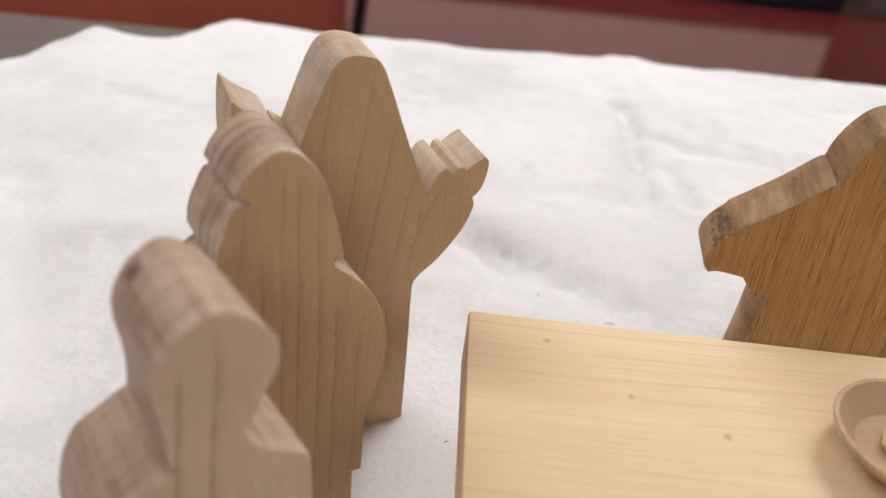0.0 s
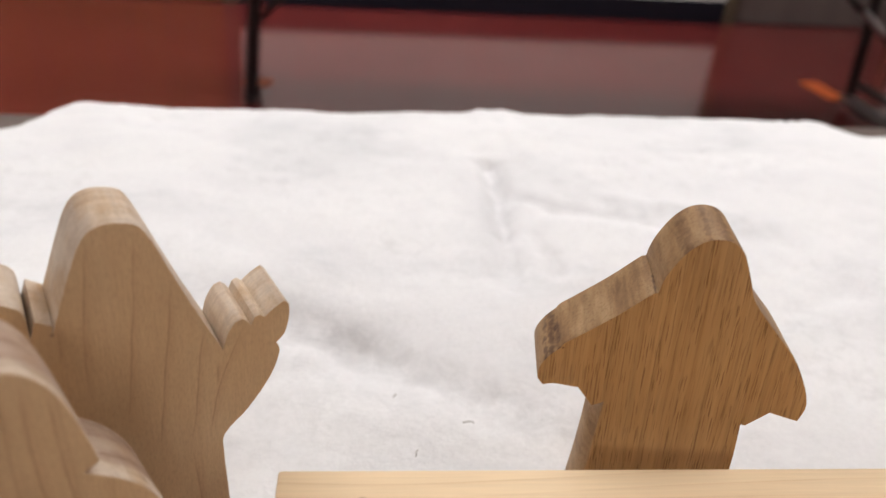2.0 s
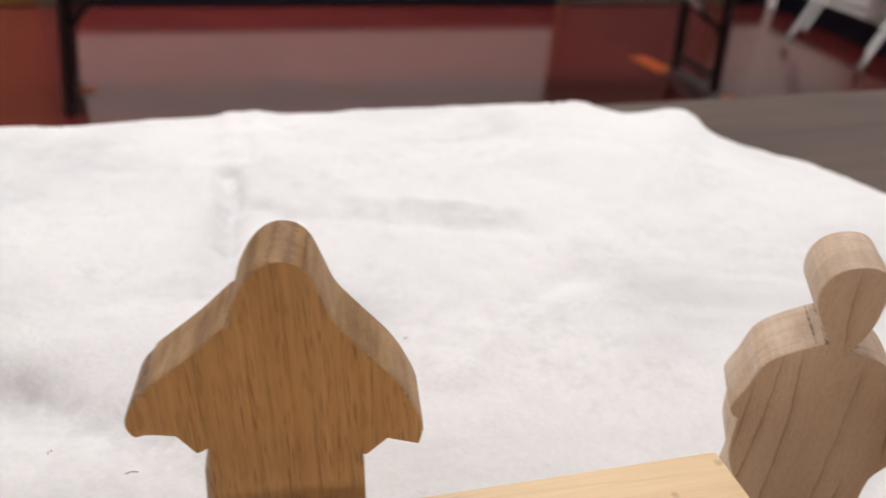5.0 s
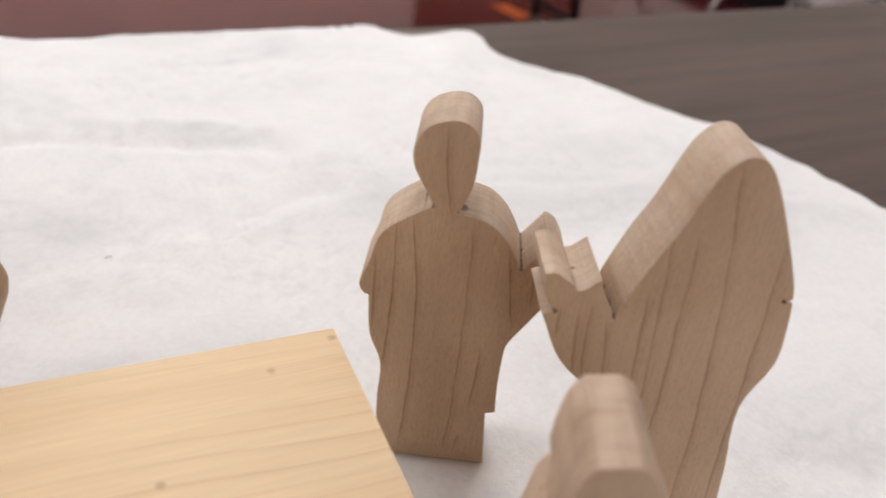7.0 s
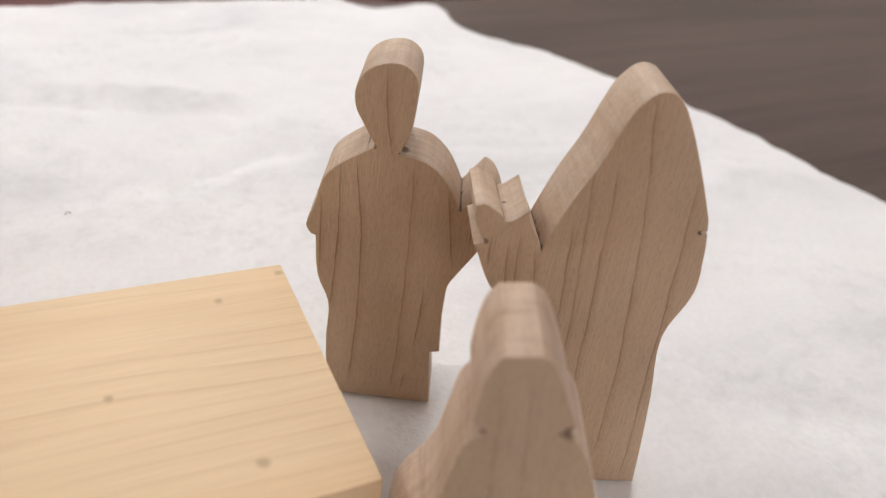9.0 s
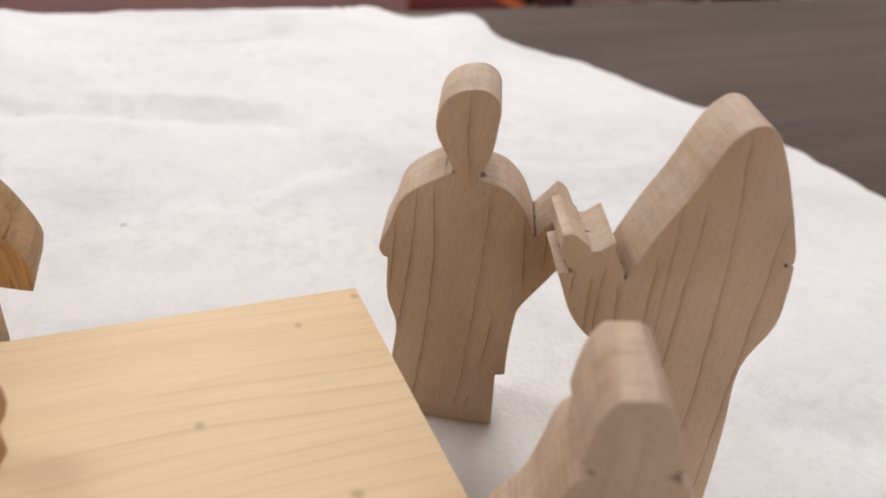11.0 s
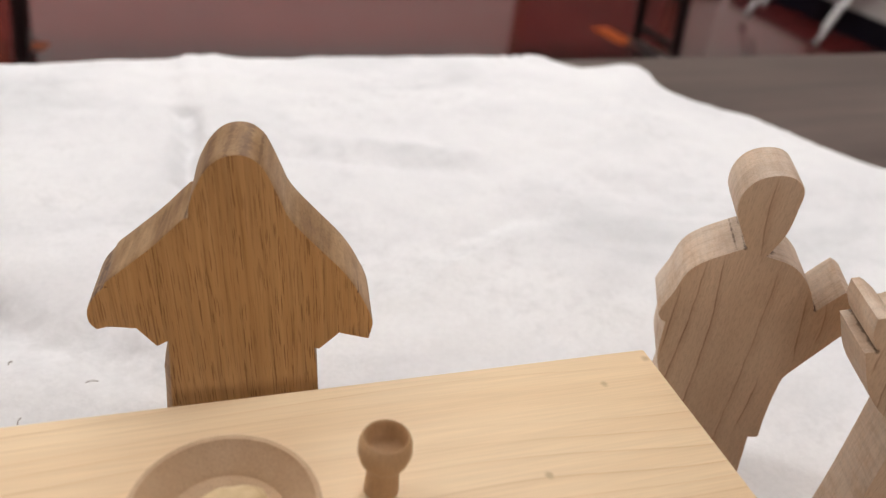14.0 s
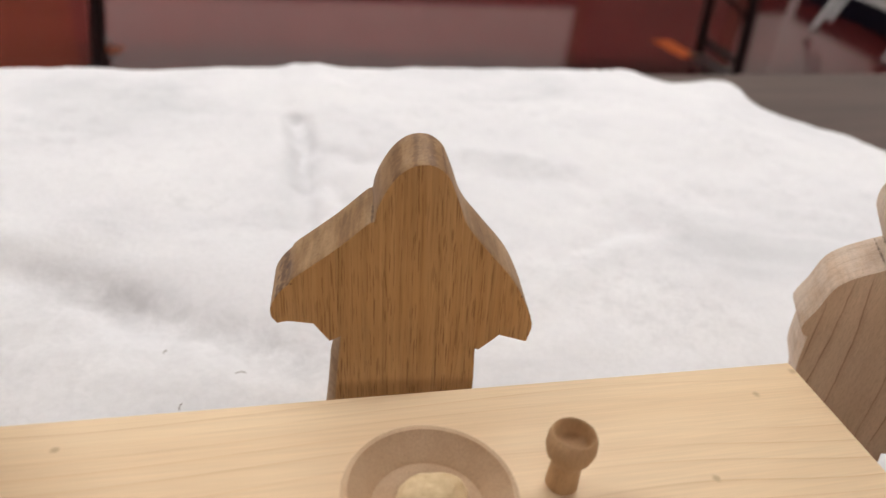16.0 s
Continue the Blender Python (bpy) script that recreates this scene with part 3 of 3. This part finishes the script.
def folding_table(length, depth, top_z, floor_z, top_mat, label, leg_in=0.3, skew=0.0, half=0.181, reach=(0.26, 0.26), back=0.0):
    """A folding table, its middle at x = y = 0. half: how far its feet stand from the legs' middle line; back: how far that line lies behind the top's middle."""
    thing = tagged(new("folding_table"), label, "table")
    part("tabletop", box(-length / 2, length / 2, -depth / 2, depth / 2, top_z - 0.019, top_z, 0.003), top_mat, thing)
    bm = bmesh.new()
    h = depth / 2
    for x0, x1, y0, y1 in ((-length / 2 + 0.03, length / 2 - 0.03, -h + 0.03, -h + 0.045), (-length / 2 + 0.03, length / 2 - 0.03, h - 0.045, h - 0.03)):
        box(x0, x1, y0, y1, top_z - 0.06, top_z - 0.0195, bm=bm)
    part("apron", bm, dark_steel, thing)
    for side in (-1, 1):
        x = side * (length / 2 - leg_in)
        k = skew if side < 0 else 0.0
        run = reach[0 if side < 0 else 1]
        for y, dx in ((-half, 0.0), (half, k)):
            part("leg", tube([(x + dx - side * 0.055, y, top_z - 0.02), (x + dx - side * 0.03, y * 1.02, floor_z + 0.4), (x + dx, y * 1.04, floor_z + 0.03)], 0.0215), dark_steel, thing)
        bar = box(x - 0.019, x + 0.019, -half * 1.04 - 0.03, half * 1.04 + 0.03, floor_z, floor_z + 0.034, 0.006)
        for v in bar.verts:
            v.co.x += k * smoothstep(-half, half, v.co.y)
        part("foot_bar", bar, worn_steel if side > 0 else dark_steel, thing, "scuffed grey steel foot bar" if side > 0 else "")
        part("crossbar", tube([(x, -half * 1.03, floor_z + 0.085), (x + k, half * 1.03, floor_z + 0.085)], 0.015), dark_steel, thing)
        part("stretcher", tube([(x - side * 0.037, -half, floor_z + 0.5), (x + k - side * 0.037, half, floor_z + 0.5)], 0.011), dark_steel, thing)
        part("brace", tube([(x, 0, floor_z + 0.5), (x - side * 0.42, 0, top_z - 0.03)], 0.009), worn_steel, thing)
        folding = part("brace", tube([(x - side * 0.02, -half, floor_z + 0.25), (x - side * run, -half, floor_z + 0.46), (x - side * run * 1.85, -half + 0.02, top_z - 0.03)], 0.011), dark_steel, thing)
        part("brace_link", tube([(x - side * (0.02 + (run - 0.02) * 0.45), -half - 0.012, floor_z + 0.345), (x - side * (0.02 + (run - 0.02) * 0.8), -half - 0.012, floor_z + 0.418)], 0.013), chrome if side > 0 else dark_steel, folding, "bright steel sliding link" if side > 0 else "")
    for ob in thing.children:
        if not ob.name.startswith(("tabletop", "apron")):
            ob.location.y = back
    return thing


main_table = folding_table(2.44, 0.762, CLOTH_Z - 0.004, FLOOR_Z, laminate, "folding table with a grey-brown wood-grain top")
mx = 0.28
far = Vector((mx, EDGE_AT + 0.010 + EDGE_SLOPE * mx, 0))
main_table.matrix_world = pose(*(far - Vector((-math.sin(radians(TABLE_YAW)), math.cos(radians(TABLE_YAW)), 0)) * 0.381), 0, 0, TABLE_YAW)

# ---- the white felt cloth ----
CLOTH_EDGE = [(0.60, -0.06), (0.573, 0.25), (0.563, 0.298), (0.555, 0.337), (0.542, 0.384), (0.532, 0.409), (0.515, 0.443), (0.494, 0.483), (0.476, 0.509), (0.461, 0.526), (0.452, 0.553), (0.454, 0.58), (0.441, 0.591), (0.40, 0.596), (0.35, 0.645), (0.27, 0.64),
              (0.1, 0.63), (-0.05, 0.615), (-0.16, 0.60), (-0.21, 0.54), (-0.255, 0.54), (-0.28, 0.466), (-0.34, 0.33), (-0.39, 0.1), (-0.36, -0.06), (0.1, -0.075)]
# Folds and dents: from, to, height (dents: minus), half width.
CREASES = [((0.104, 0.64), (0.103, 0.54), 0.0032, 0.008), ((0.120, 0.62), (0.122, 0.52), 0.003, 0.009), ((0.100, 0.515), (0.099, 0.43), -0.0075, 0.0065), ((0.099, 0.43), (0.094, 0.375), -0.004, 0.007),
           ((0.103, 0.475), (0.140, 0.452), -0.0025, 0.006), ((0.113, 0.428), (0.118, 0.388), -0.003, 0.006), ((-0.03, 0.355), (0.02, 0.326), -0.0045, 0.015), ((0.02, 0.326), (0.08, 0.287), -0.0050, 0.015),
           ((-0.09, 0.41), (-0.03, 0.37), 0.003, 0.015), ((0.130, 0.452), (0.255, 0.424), -0.0017, 0.007), ((0.13, 0.62), (0.33, 0.63), -0.0015, 0.03), ((0.17, 0.47), (0.26, 0.445), 0.0022, 0.008), ((0.16, 0.30), (0.25, 0.355), 0.0025, 0.012),
           ((0.215, 0.345), (0.27, 0.375), -0.0025, 0.009), ((-0.17, 0.60), (-0.10, 0.45), 0.0045, 0.03), ((-0.255, 0.55), (-0.18, 0.40), 0.003, 0.025),
           ((0.45, 0.59), (0.38, 0.48), 0.003, 0.02), ((0.30, 0.31), (0.40, 0.42), -0.002, 0.016), ((0.37, 0.16), (0.42, 0.13), -0.0025, 0.010), ((0.38, 0.22), (0.50, 0.30), 0.003, 0.014),
           ((-0.16, 0.30), (-0.06, 0.34), 0.003, 0.012), ((-0.14, 0.22), (-0.20, 0.34), -0.003, 0.012)]
# Where things stand, the cloth lies flat.
STANDS = [(0.11, 0.225), (0.252, 0.2), (0.293, 0.15), (-0.033, 0.208), (-0.038, 0.165), (-0.04, 0.12), (0.24, 0.105)]


def cloth_height(x, y):
    z = 0.0
    away = min(smoothstep(0.022, 0.075, math.hypot(x - a, y - b) - 0.012) for a, b in STANDS)
    away *= smoothstep(0.0, 0.05, max(-0.01 - x, x - 0.235, 0.11 - y, y - 0.2))
    z += away * (0.0021 * noise.noise((x * 9, y * 9, 1.3)) + 0.0018 * noise.noise((x * 24, y * 24, 4.1)) + 0.0008 * noise.noise((x * 60, y * 60, 7.7)))
    z += 0.0004 * noise.noise((x * 75, y * 75, 2.2)) - 0.0005 - 0.0012 * (1 - away)
    for (ax, ay), (bx, by), h, w in CREASES:
        dx, dy = bx - ax, by - ay
        t = min(1, max(0, ((x - ax) * dx + (y - ay) * dy) / (dx * dx + dy * dy)))
        d = math.hypot(x - ax - t * dx, y - ay - t * dy) + 0.004 * noise.noise((x * 45, y * 45, 9.1))
        if d < 3 * w:
            z += away * h * math.exp(-(d / w) ** 2)
    over = y - (EDGE_AT + EDGE_SLOPE * x) + 0.004
    if over > 0:
        z -= over * 1.6 + 8 * over * over
        return z
    return max(z, CLOTH_Z - 0.002)


def felt_cloth():
    ring = rounded([(x * 1000, y * 1000) for x, y in CLOTH_EDGE], 70, 8)
    centre = Vector((0.13, 0.24))
    bm = bmesh.new()
    rows = []
    steps = 210
    dense = []
    for i, p in enumerate(ring):
        q = ring[(i + 1) % len(ring)]
        cut = max(1, int((q - p).length / 4.5))
        dense += [p.lerp(q, k / cut) for k in range(cut)]
    for i, p in enumerate(dense):
        p = Vector((p.x / 1000, p.y / 1000))
        p += (p - centre).normalized() * (0.004 * noise.noise((p.x * 40, p.y * 40, 0)) + 0.002 * noise.noise((p.x * 130, p.y * 130, 5)))
        col = []
        for k in range(1, steps + 1):
            q = centre.lerp(p, k / steps)
            col.append(bm.verts.new((q.x, q.y, cloth_height(q.x, q.y))))
        rim = bm.verts.new((p.x, p.y, cloth_height(p.x, p.y) - 0.003))
        rows.append(col + [rim])
    mid = bm.verts.new((centre.x, centre.y, cloth_height(centre.x, centre.y)))
    n = len(rows)
    for i in range(n):
        a, b = rows[i], rows[(i + 1) % n]
        bm.faces.new((mid, a[0], b[0]))
        for k in range(len(a) - 1):
            bm.faces.new((a[k], a[k + 1], b[k + 1], b[k]))
    bmesh.ops.recalc_face_normals(bm, faces=bm.faces)
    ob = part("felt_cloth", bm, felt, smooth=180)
    return tagged(ob, "creased white felt cloth spread over the folding table", "cloth")


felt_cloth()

# ---- the small wooden table ----
BOARD_TOP = 0.0578
small_table = tagged(new("small_table"), "small pale wooden table with a plain plank top", "table")
small_table.matrix_world = pose(0.1112, 0.1613, 0)
bm = bmesh.new()
box(-0.1108, 0.1108, -0.0387, 0.0387, BOARD_TOP - 0.018, BOARD_TOP, 0.0008, 2, bm)
part("tabletop", bm, wood_board, small_table)
for sx in (-0.075, 0.078):
    part("leg_panel", box(sx - 0.009, sx + 0.009, -0.026, 0.026, -0.0016, BOARD_TOP - 0.0182, 0.001), wood_board, small_table)

# ---- the figures ----
FIGURES = {
    "oak": [(-22, 0), (-20, 31), (-19.6, 54.3), (-22.6, 52.4), (-27.5, 58.4), (-35, 58.6), (-37.6, 57.6), (-39.5, 59.9), (-39.5, 64.2), (-37.2, 68.9), (-34.6, 72), (-34, 73.4), (-30, 77.1), (-21, 85.5), (-13.2, 93.8), (-12.1, 94.2),
            (-11.6, 97.9), (-9.8, 103), (-6.7, 108.3), (-2.7, 111.6), (2.3, 112.1), (6, 109.8), (8.2, 106), (10.2, 101.5), (13.1, 95.2), (20.4, 87), (27, 80), (31.2, 73.8), (35.6, 64),
            (34.9, 57.5), (26.7, 59.2), (21.3, 53.2), (20.2, 53.4), (21.4, 38.5), (22.5, 0)],
    "headed": [(-14, 0), (-14.8, 22), (-14.6, 35), (-18.2, 45), (-19.2, 58.7), (-20.5, 59.1), (-22, 62), (-19.6, 70), (-17.7, 77.6), (-14.2, 82.1), (-6.9, 87.4), (-4.1, 89.2), (-7.8, 95.5),
               (-10, 99.8), (-10.2, 105.2), (-7.8, 109.9), (-3.1, 112.5), (1.9, 112.6), (5.3, 109.5), (5.7, 103.4), (5.2, 95.5), (2.6, 87.8), (10.1, 86.3), (15.4, 82.1), (18.5, 77.4),
               (20.8, 72.8), (26.5, 81.1), (29.5, 79.5), (33, 71), (29.4, 63.1), (21.4, 48.6), (20.5, 46.4), (20.2, 40), (20.3, 30.7), (21, 21), (18.1, 20.2), (20.1, 0)],
    "hooded": [(-18.4, 0), (-17.4, 24.4), (-17.2, 57.3), (-25.8, 63.3), (-31.5, 70), (-36.4, 80.6), (-37.0, 81.5), (-34.1, 82.5), (-35.5, 84.3), (-37.3, 88), (-37.9, 92.2), (-36, 92.9), (-33.8, 91.8), (-30.9, 89.8), (-30.2, 88.4), (-28.5, 88.8), (-27.5, 89.6),
               (-25.1, 91.8), (-24.2, 88.8), (-20.8, 82.8), (-20.2, 80.6), (-19.7, 82.8), (-15.6, 94.9), (-11.4, 104.5), (-6.8, 117.9), (-3.7, 122.3), (-1.1, 123.9), (2.3, 123.3), (5.7, 119.5), (11.4, 109), (18.7, 93.1),
               (19.5, 89.7), (17.2, 89.2), (19.8, 88.7), (20.8, 83.4), (21.8, 71), (17.5, 56.3), (20.4, 34.6), (22.6, 16.3), (24.4, 0)],
    "raised": [(-19, 0), (-18.7, 47), (-19.5, 54), (-26, 67), (-30.5, 82), (-31, 97), (-30.7, 107), (-30.0, 111.8), (-27.8, 109.8), (-24.3, 107.4), (-21.2, 105.6), (-19.8, 103.6), (-19.6, 97), (-18.1, 101.2), (-14.9, 99), (-15.5, 96.5),
               (-8.3, 115.2), (-5.5, 119.7), (-2.2, 121.2), (1.6, 120.9), (4.8, 119.7), (7.3, 115.1), (11.2, 104.7), (15.5, 93.5), (20.7, 81.0), (22.1, 85.2), (24.3, 88.4), (25.9, 88.9), (27.1, 87.8), (28.1, 86.2), (29.1, 88.4),
               (30.3, 88.9), (31.6, 87.8), (34, 89.7), (36.8, 91.3), (38, 90), (37.9, 85.8), (36.6, 81.2), (34.4, 79), (35.2, 76.4), (32.6, 69.1), (26, 60), (19.3, 53.4), (18.7, 48), (19.1, 30), (19.4, 0)],
    "veiled": [(-17, 0), (-17.9, 59.2), (-20.1, 75.4), (-20.3, 87.5), (-16.4, 89.7), (-19.2, 92.4), (-18.6, 97.0), (-16.4, 101.9), (-14.9, 104.6), (-11.8, 105.8), (-14.6, 107.4), (-13.5, 109.8), (-11.8, 112.2), (-8.5, 114.8), (-4.6, 115.9),
               (0.7, 112.8), (4.6, 106.3), (8.2, 93.2), (9.3, 87.7), (6.4, 86.3), (13.7, 79.6), (18.5, 72.3), (21.4, 63.6), (22, 56.2), (19.5, 43.9), (17.4, 38.9), (16.9, 15.7), (14.3, 15.9), (14.3, 0)],
    "round_head": [(-21, 0), (-22.2, 67.3), (-18.7, 80.5), (-12.7, 84.8), (-8.7, 87), (-8.9, 94), (-9.8, 105), (-7.0, 111), (-3.4, 113.7), (-0.8, 114.7), (1.4, 114.2), (5.3, 111.5), (7.8, 108.4), (9.5, 105.2),
                   (9.6, 101.8), (8.6, 99.3), (6.7, 96.4), (4.5, 92), (3.6, 89), (5.9, 84.8), (13.5, 79.6), (15, 76.7), (15.4, 66.4), (16.5, 0)],
    "small_head": [(-21.5, 0), (-20.8, 30), (-19.4, 47), (-13.2, 58.8), (-10.8, 70), (-9.6, 77.5), (-8, 80.6), (-6.1, 81.9), (-8.5, 84.6), (-8.3, 90), (-7.6, 95.4), (-6.6, 98.2), (-5.4, 100.1), (0.9, 101.2),
                   (2.9, 100.0), (4.6, 97.4), (6.8, 92.7), (9.6, 86), (8.2, 84.4), (10.4, 82.6), (13.6, 78), (17.7, 65.6), (20, 48), (21, 0)],
}
sawn_figure("wooden_figurine", FIGURES["oak"], -12, 60.5, 242.5, wood_oak, "dark oak silhouette figurine standing behind the small table", slant=-1.5, belly=2.4)
sawn_figure("wooden_figurine", FIGURES["headed"], -27.5, 130.5, 294.0, wood_headed, "pale brown figurine with a round head, one arm out")
sawn_figure("wooden_figurine", FIGURES["hooded"], -21.5, 218.0, 247.0, wood_hooded, "pale brown hooded figurine reaching out one hand", thick=18.5)
sawn_figure("wooden_figurine", FIGURES["raised"], 26, 62.0, 201.7, wood_raised, "pale maple figurine with both arms raised", thick=18.5)
sawn_figure("wooden_figurine", FIGURES["veiled"], 36, 69, 158.4, wood_veiled, "pale maple veiled figurine with saw marks on top", thick=21, slant=0.6)
sawn_figure("wooden_figurine", FIGURES["round_head"], 38, 41, 116.5, wood_round, "pale maple figurine with a round head and shoulders", thick=23, ease=0.8, slant=-0.3, pinch=0.08)
sawn_figure("wooden_figurine", FIGURES["small_head"], -28, 161, 204.5, wood_small, "pale maple figurine with a narrow head and sloping shoulders", thick=21, ease=0.7, slant=-0.8, corner=26)

# ---- on the small table ----
bowl = part("bowl", lathe([(0, 0), (0.009, 0), (0.0095, 0.0006), (0.0145, 0.0038), (0.0177, 0.0069), (0.0190, 0.0082), (0.0193, 0.0089), (0.0190, 0.0095), (0.0180, 0.0094),
                           (0.0168, 0.0075), (0.0135, 0.0048), (0.0128, 0.0036), (0.011, 0.0032), (0, 0.003)]), wood_turned, smooth=40)
bowl.matrix_world = pose(0.1012, 0.1596, BOARD_TOP + 0.0002)
tagged(bowl, "shallow turned wooden bowl holding a lump of dough", "bowl")

bm = bmesh.new()
bmesh.ops.create_icosphere(bm, subdivisions=4, radius=1)
for v in bm.verts:
    p = v.co.copy()
    k = 1 + 0.16 * noise.noise(p * 1.3 + Vector((3, 1, 7))) + 0.07 * noise.noise(p * 4.0)
    v.co = Vector((p.x * 0.0082 * k, p.y * 0.0058 * k, max(-0.0016, p.z * 0.0034 * k)))
lump = part("dough_lump", bm, dough, smooth=180)
lump.matrix_world = pose(0.1022, 0.1620, BOARD_TOP + 0.005, 0, 0, 8)
tagged(lump, "small yellowish lump of dough in the bowl", "dough")

cup = part("cup", lathe([(0, 0), (0.0036, 0), (0.0039, 0.0005), (0.0037, 0.004), (0.0036, 0.007), (0.0041, 0.0085), (0.0053, 0.0103), (0.0059, 0.0125), (0.0058, 0.0148), (0.0053, 0.0163), (0.0049, 0.0167),
                         (0.0045, 0.0163), (0.0044, 0.0150), (0.0041, 0.0132), (0.0035, 0.0126), (0, 0.0124)], 48), wood_goblet, smooth=50)
cup.matrix_world = pose(0.1350, 0.165, BOARD_TOP + 0.0002)
tagged(cup, "tiny turned wooden goblet on the small table", "cup")

# ---- beyond: another folding table, orange floor marks, chairs ----
other = folding_table(2.80, 0.762, FLOOR_Z + 0.735, FLOOR_Z, laminate, "folding table with dark brown steel legs, standing by the wall", leg_in=0.26, half=0.14, skew=-0.03, reach=(0.2, 0.32), back=0.13)
other.matrix_world = pose(0.785, 2.605, 0)

# Thin flat orange strips laid on the floor near the table's feet.
for tx, ty, turn, size in ((1.895, 3.02, 97, 0.11), (1.985, 2.585, -30, 0.045), (-0.355, 2.80, 78, 0.04)):
    tape = part("floor_tape", box(-size, size, -0.045, 0.045, 0, 0.0012, 0.0004, 1), orange_mark, smooth=0)
    tape.matrix_world = pose(tx, ty, FLOOR_Z + 0.0003, 0, 0, turn)
    tagged(tape, "flat orange strip on the red floor", "tape", "orange floor marks")


def folded_chair(lean):
    """A folded steel chair leaning towards +x, its feet along the y axis."""
    chair = tagged(new("folding_chair"), "grey steel folding chair folded up and leaning on the wall", "chair", "folding chairs")
    s, c = math.sin(radians(lean)), math.cos(radians(lean))

    def at(u, y, out=0.0):
        return (u * s - out * c, y, u * c + out * s)

    for y in (-0.215, 0.215):
        part("front_leg", tube([at(0.02, y), at(0.45, y), at(0.80, y), at(0.83, y * 0.9)], 0.0135), chrome, chair)
        part("back_leg", tube([at(0.10, y * 0.85, -0.022), at(0.62, y * 0.85, -0.005)], 0.0125), chrome, chair)
        part("rubber_foot", tube([at(0.014, y), at(0.05, y)], 0.0165), worn_steel, chair)
    part("top_tube", tube([at(0.83, -0.1935), at(0.83, 0.1935)], 0.0125), chrome, chair)
    part("cross_tube", tube([at(0.27, -0.19, -0.02), at(0.27, 0.19, -0.02)], 0.008), chrome, chair)
    for name, u0, u1 in (("seat", 0.33, 0.68), ("backrest", 0.70, 0.82)):
        bm = box(-0.011, 0.006, -0.195, 0.195, u0, u1, 0.004)
        bmesh.ops.transform(bm, matrix=pose(0, 0, 0, 0, lean, 0), verts=bm.verts)
        part(name, bm, worn_steel, chair)
    return chair


folded_chair(30).matrix_world = pose(2.79, 3.07, FLOOR_Z + 0.008, 0, 0, 10)
folded_chair(15).matrix_world = pose(2.985, 2.345, FLOOR_Z + 0.008, 0, 0, 5)

# ---- lint on the cloth ----
for lx, ly, turn, size in ((0.0615, 0.2803, 8, 0.0022), (0.041, 0.263, 80, 0.0016), (0.0, 0.208, 30, 0.0007), (0.17, 0.338, 15, 0.0012), (0.034, 0.295, 60, 0.001)):
    bit = part("lint", tube([(-size, 0, 0.0002), (-size * 0.3, size * 0.15, 0.0006), (size * 0.4, size * 0.1, 0.0005), (size, -size * 0.1, 0.0002)], 0.00018, 6), hair)
    bit.matrix_world = pose(lx, ly, cloth_height(lx, ly), 0, 0, turn)
    tagged(bit, "tiny dark fibre lying on the white cloth", "lint", "lint on the cloth")
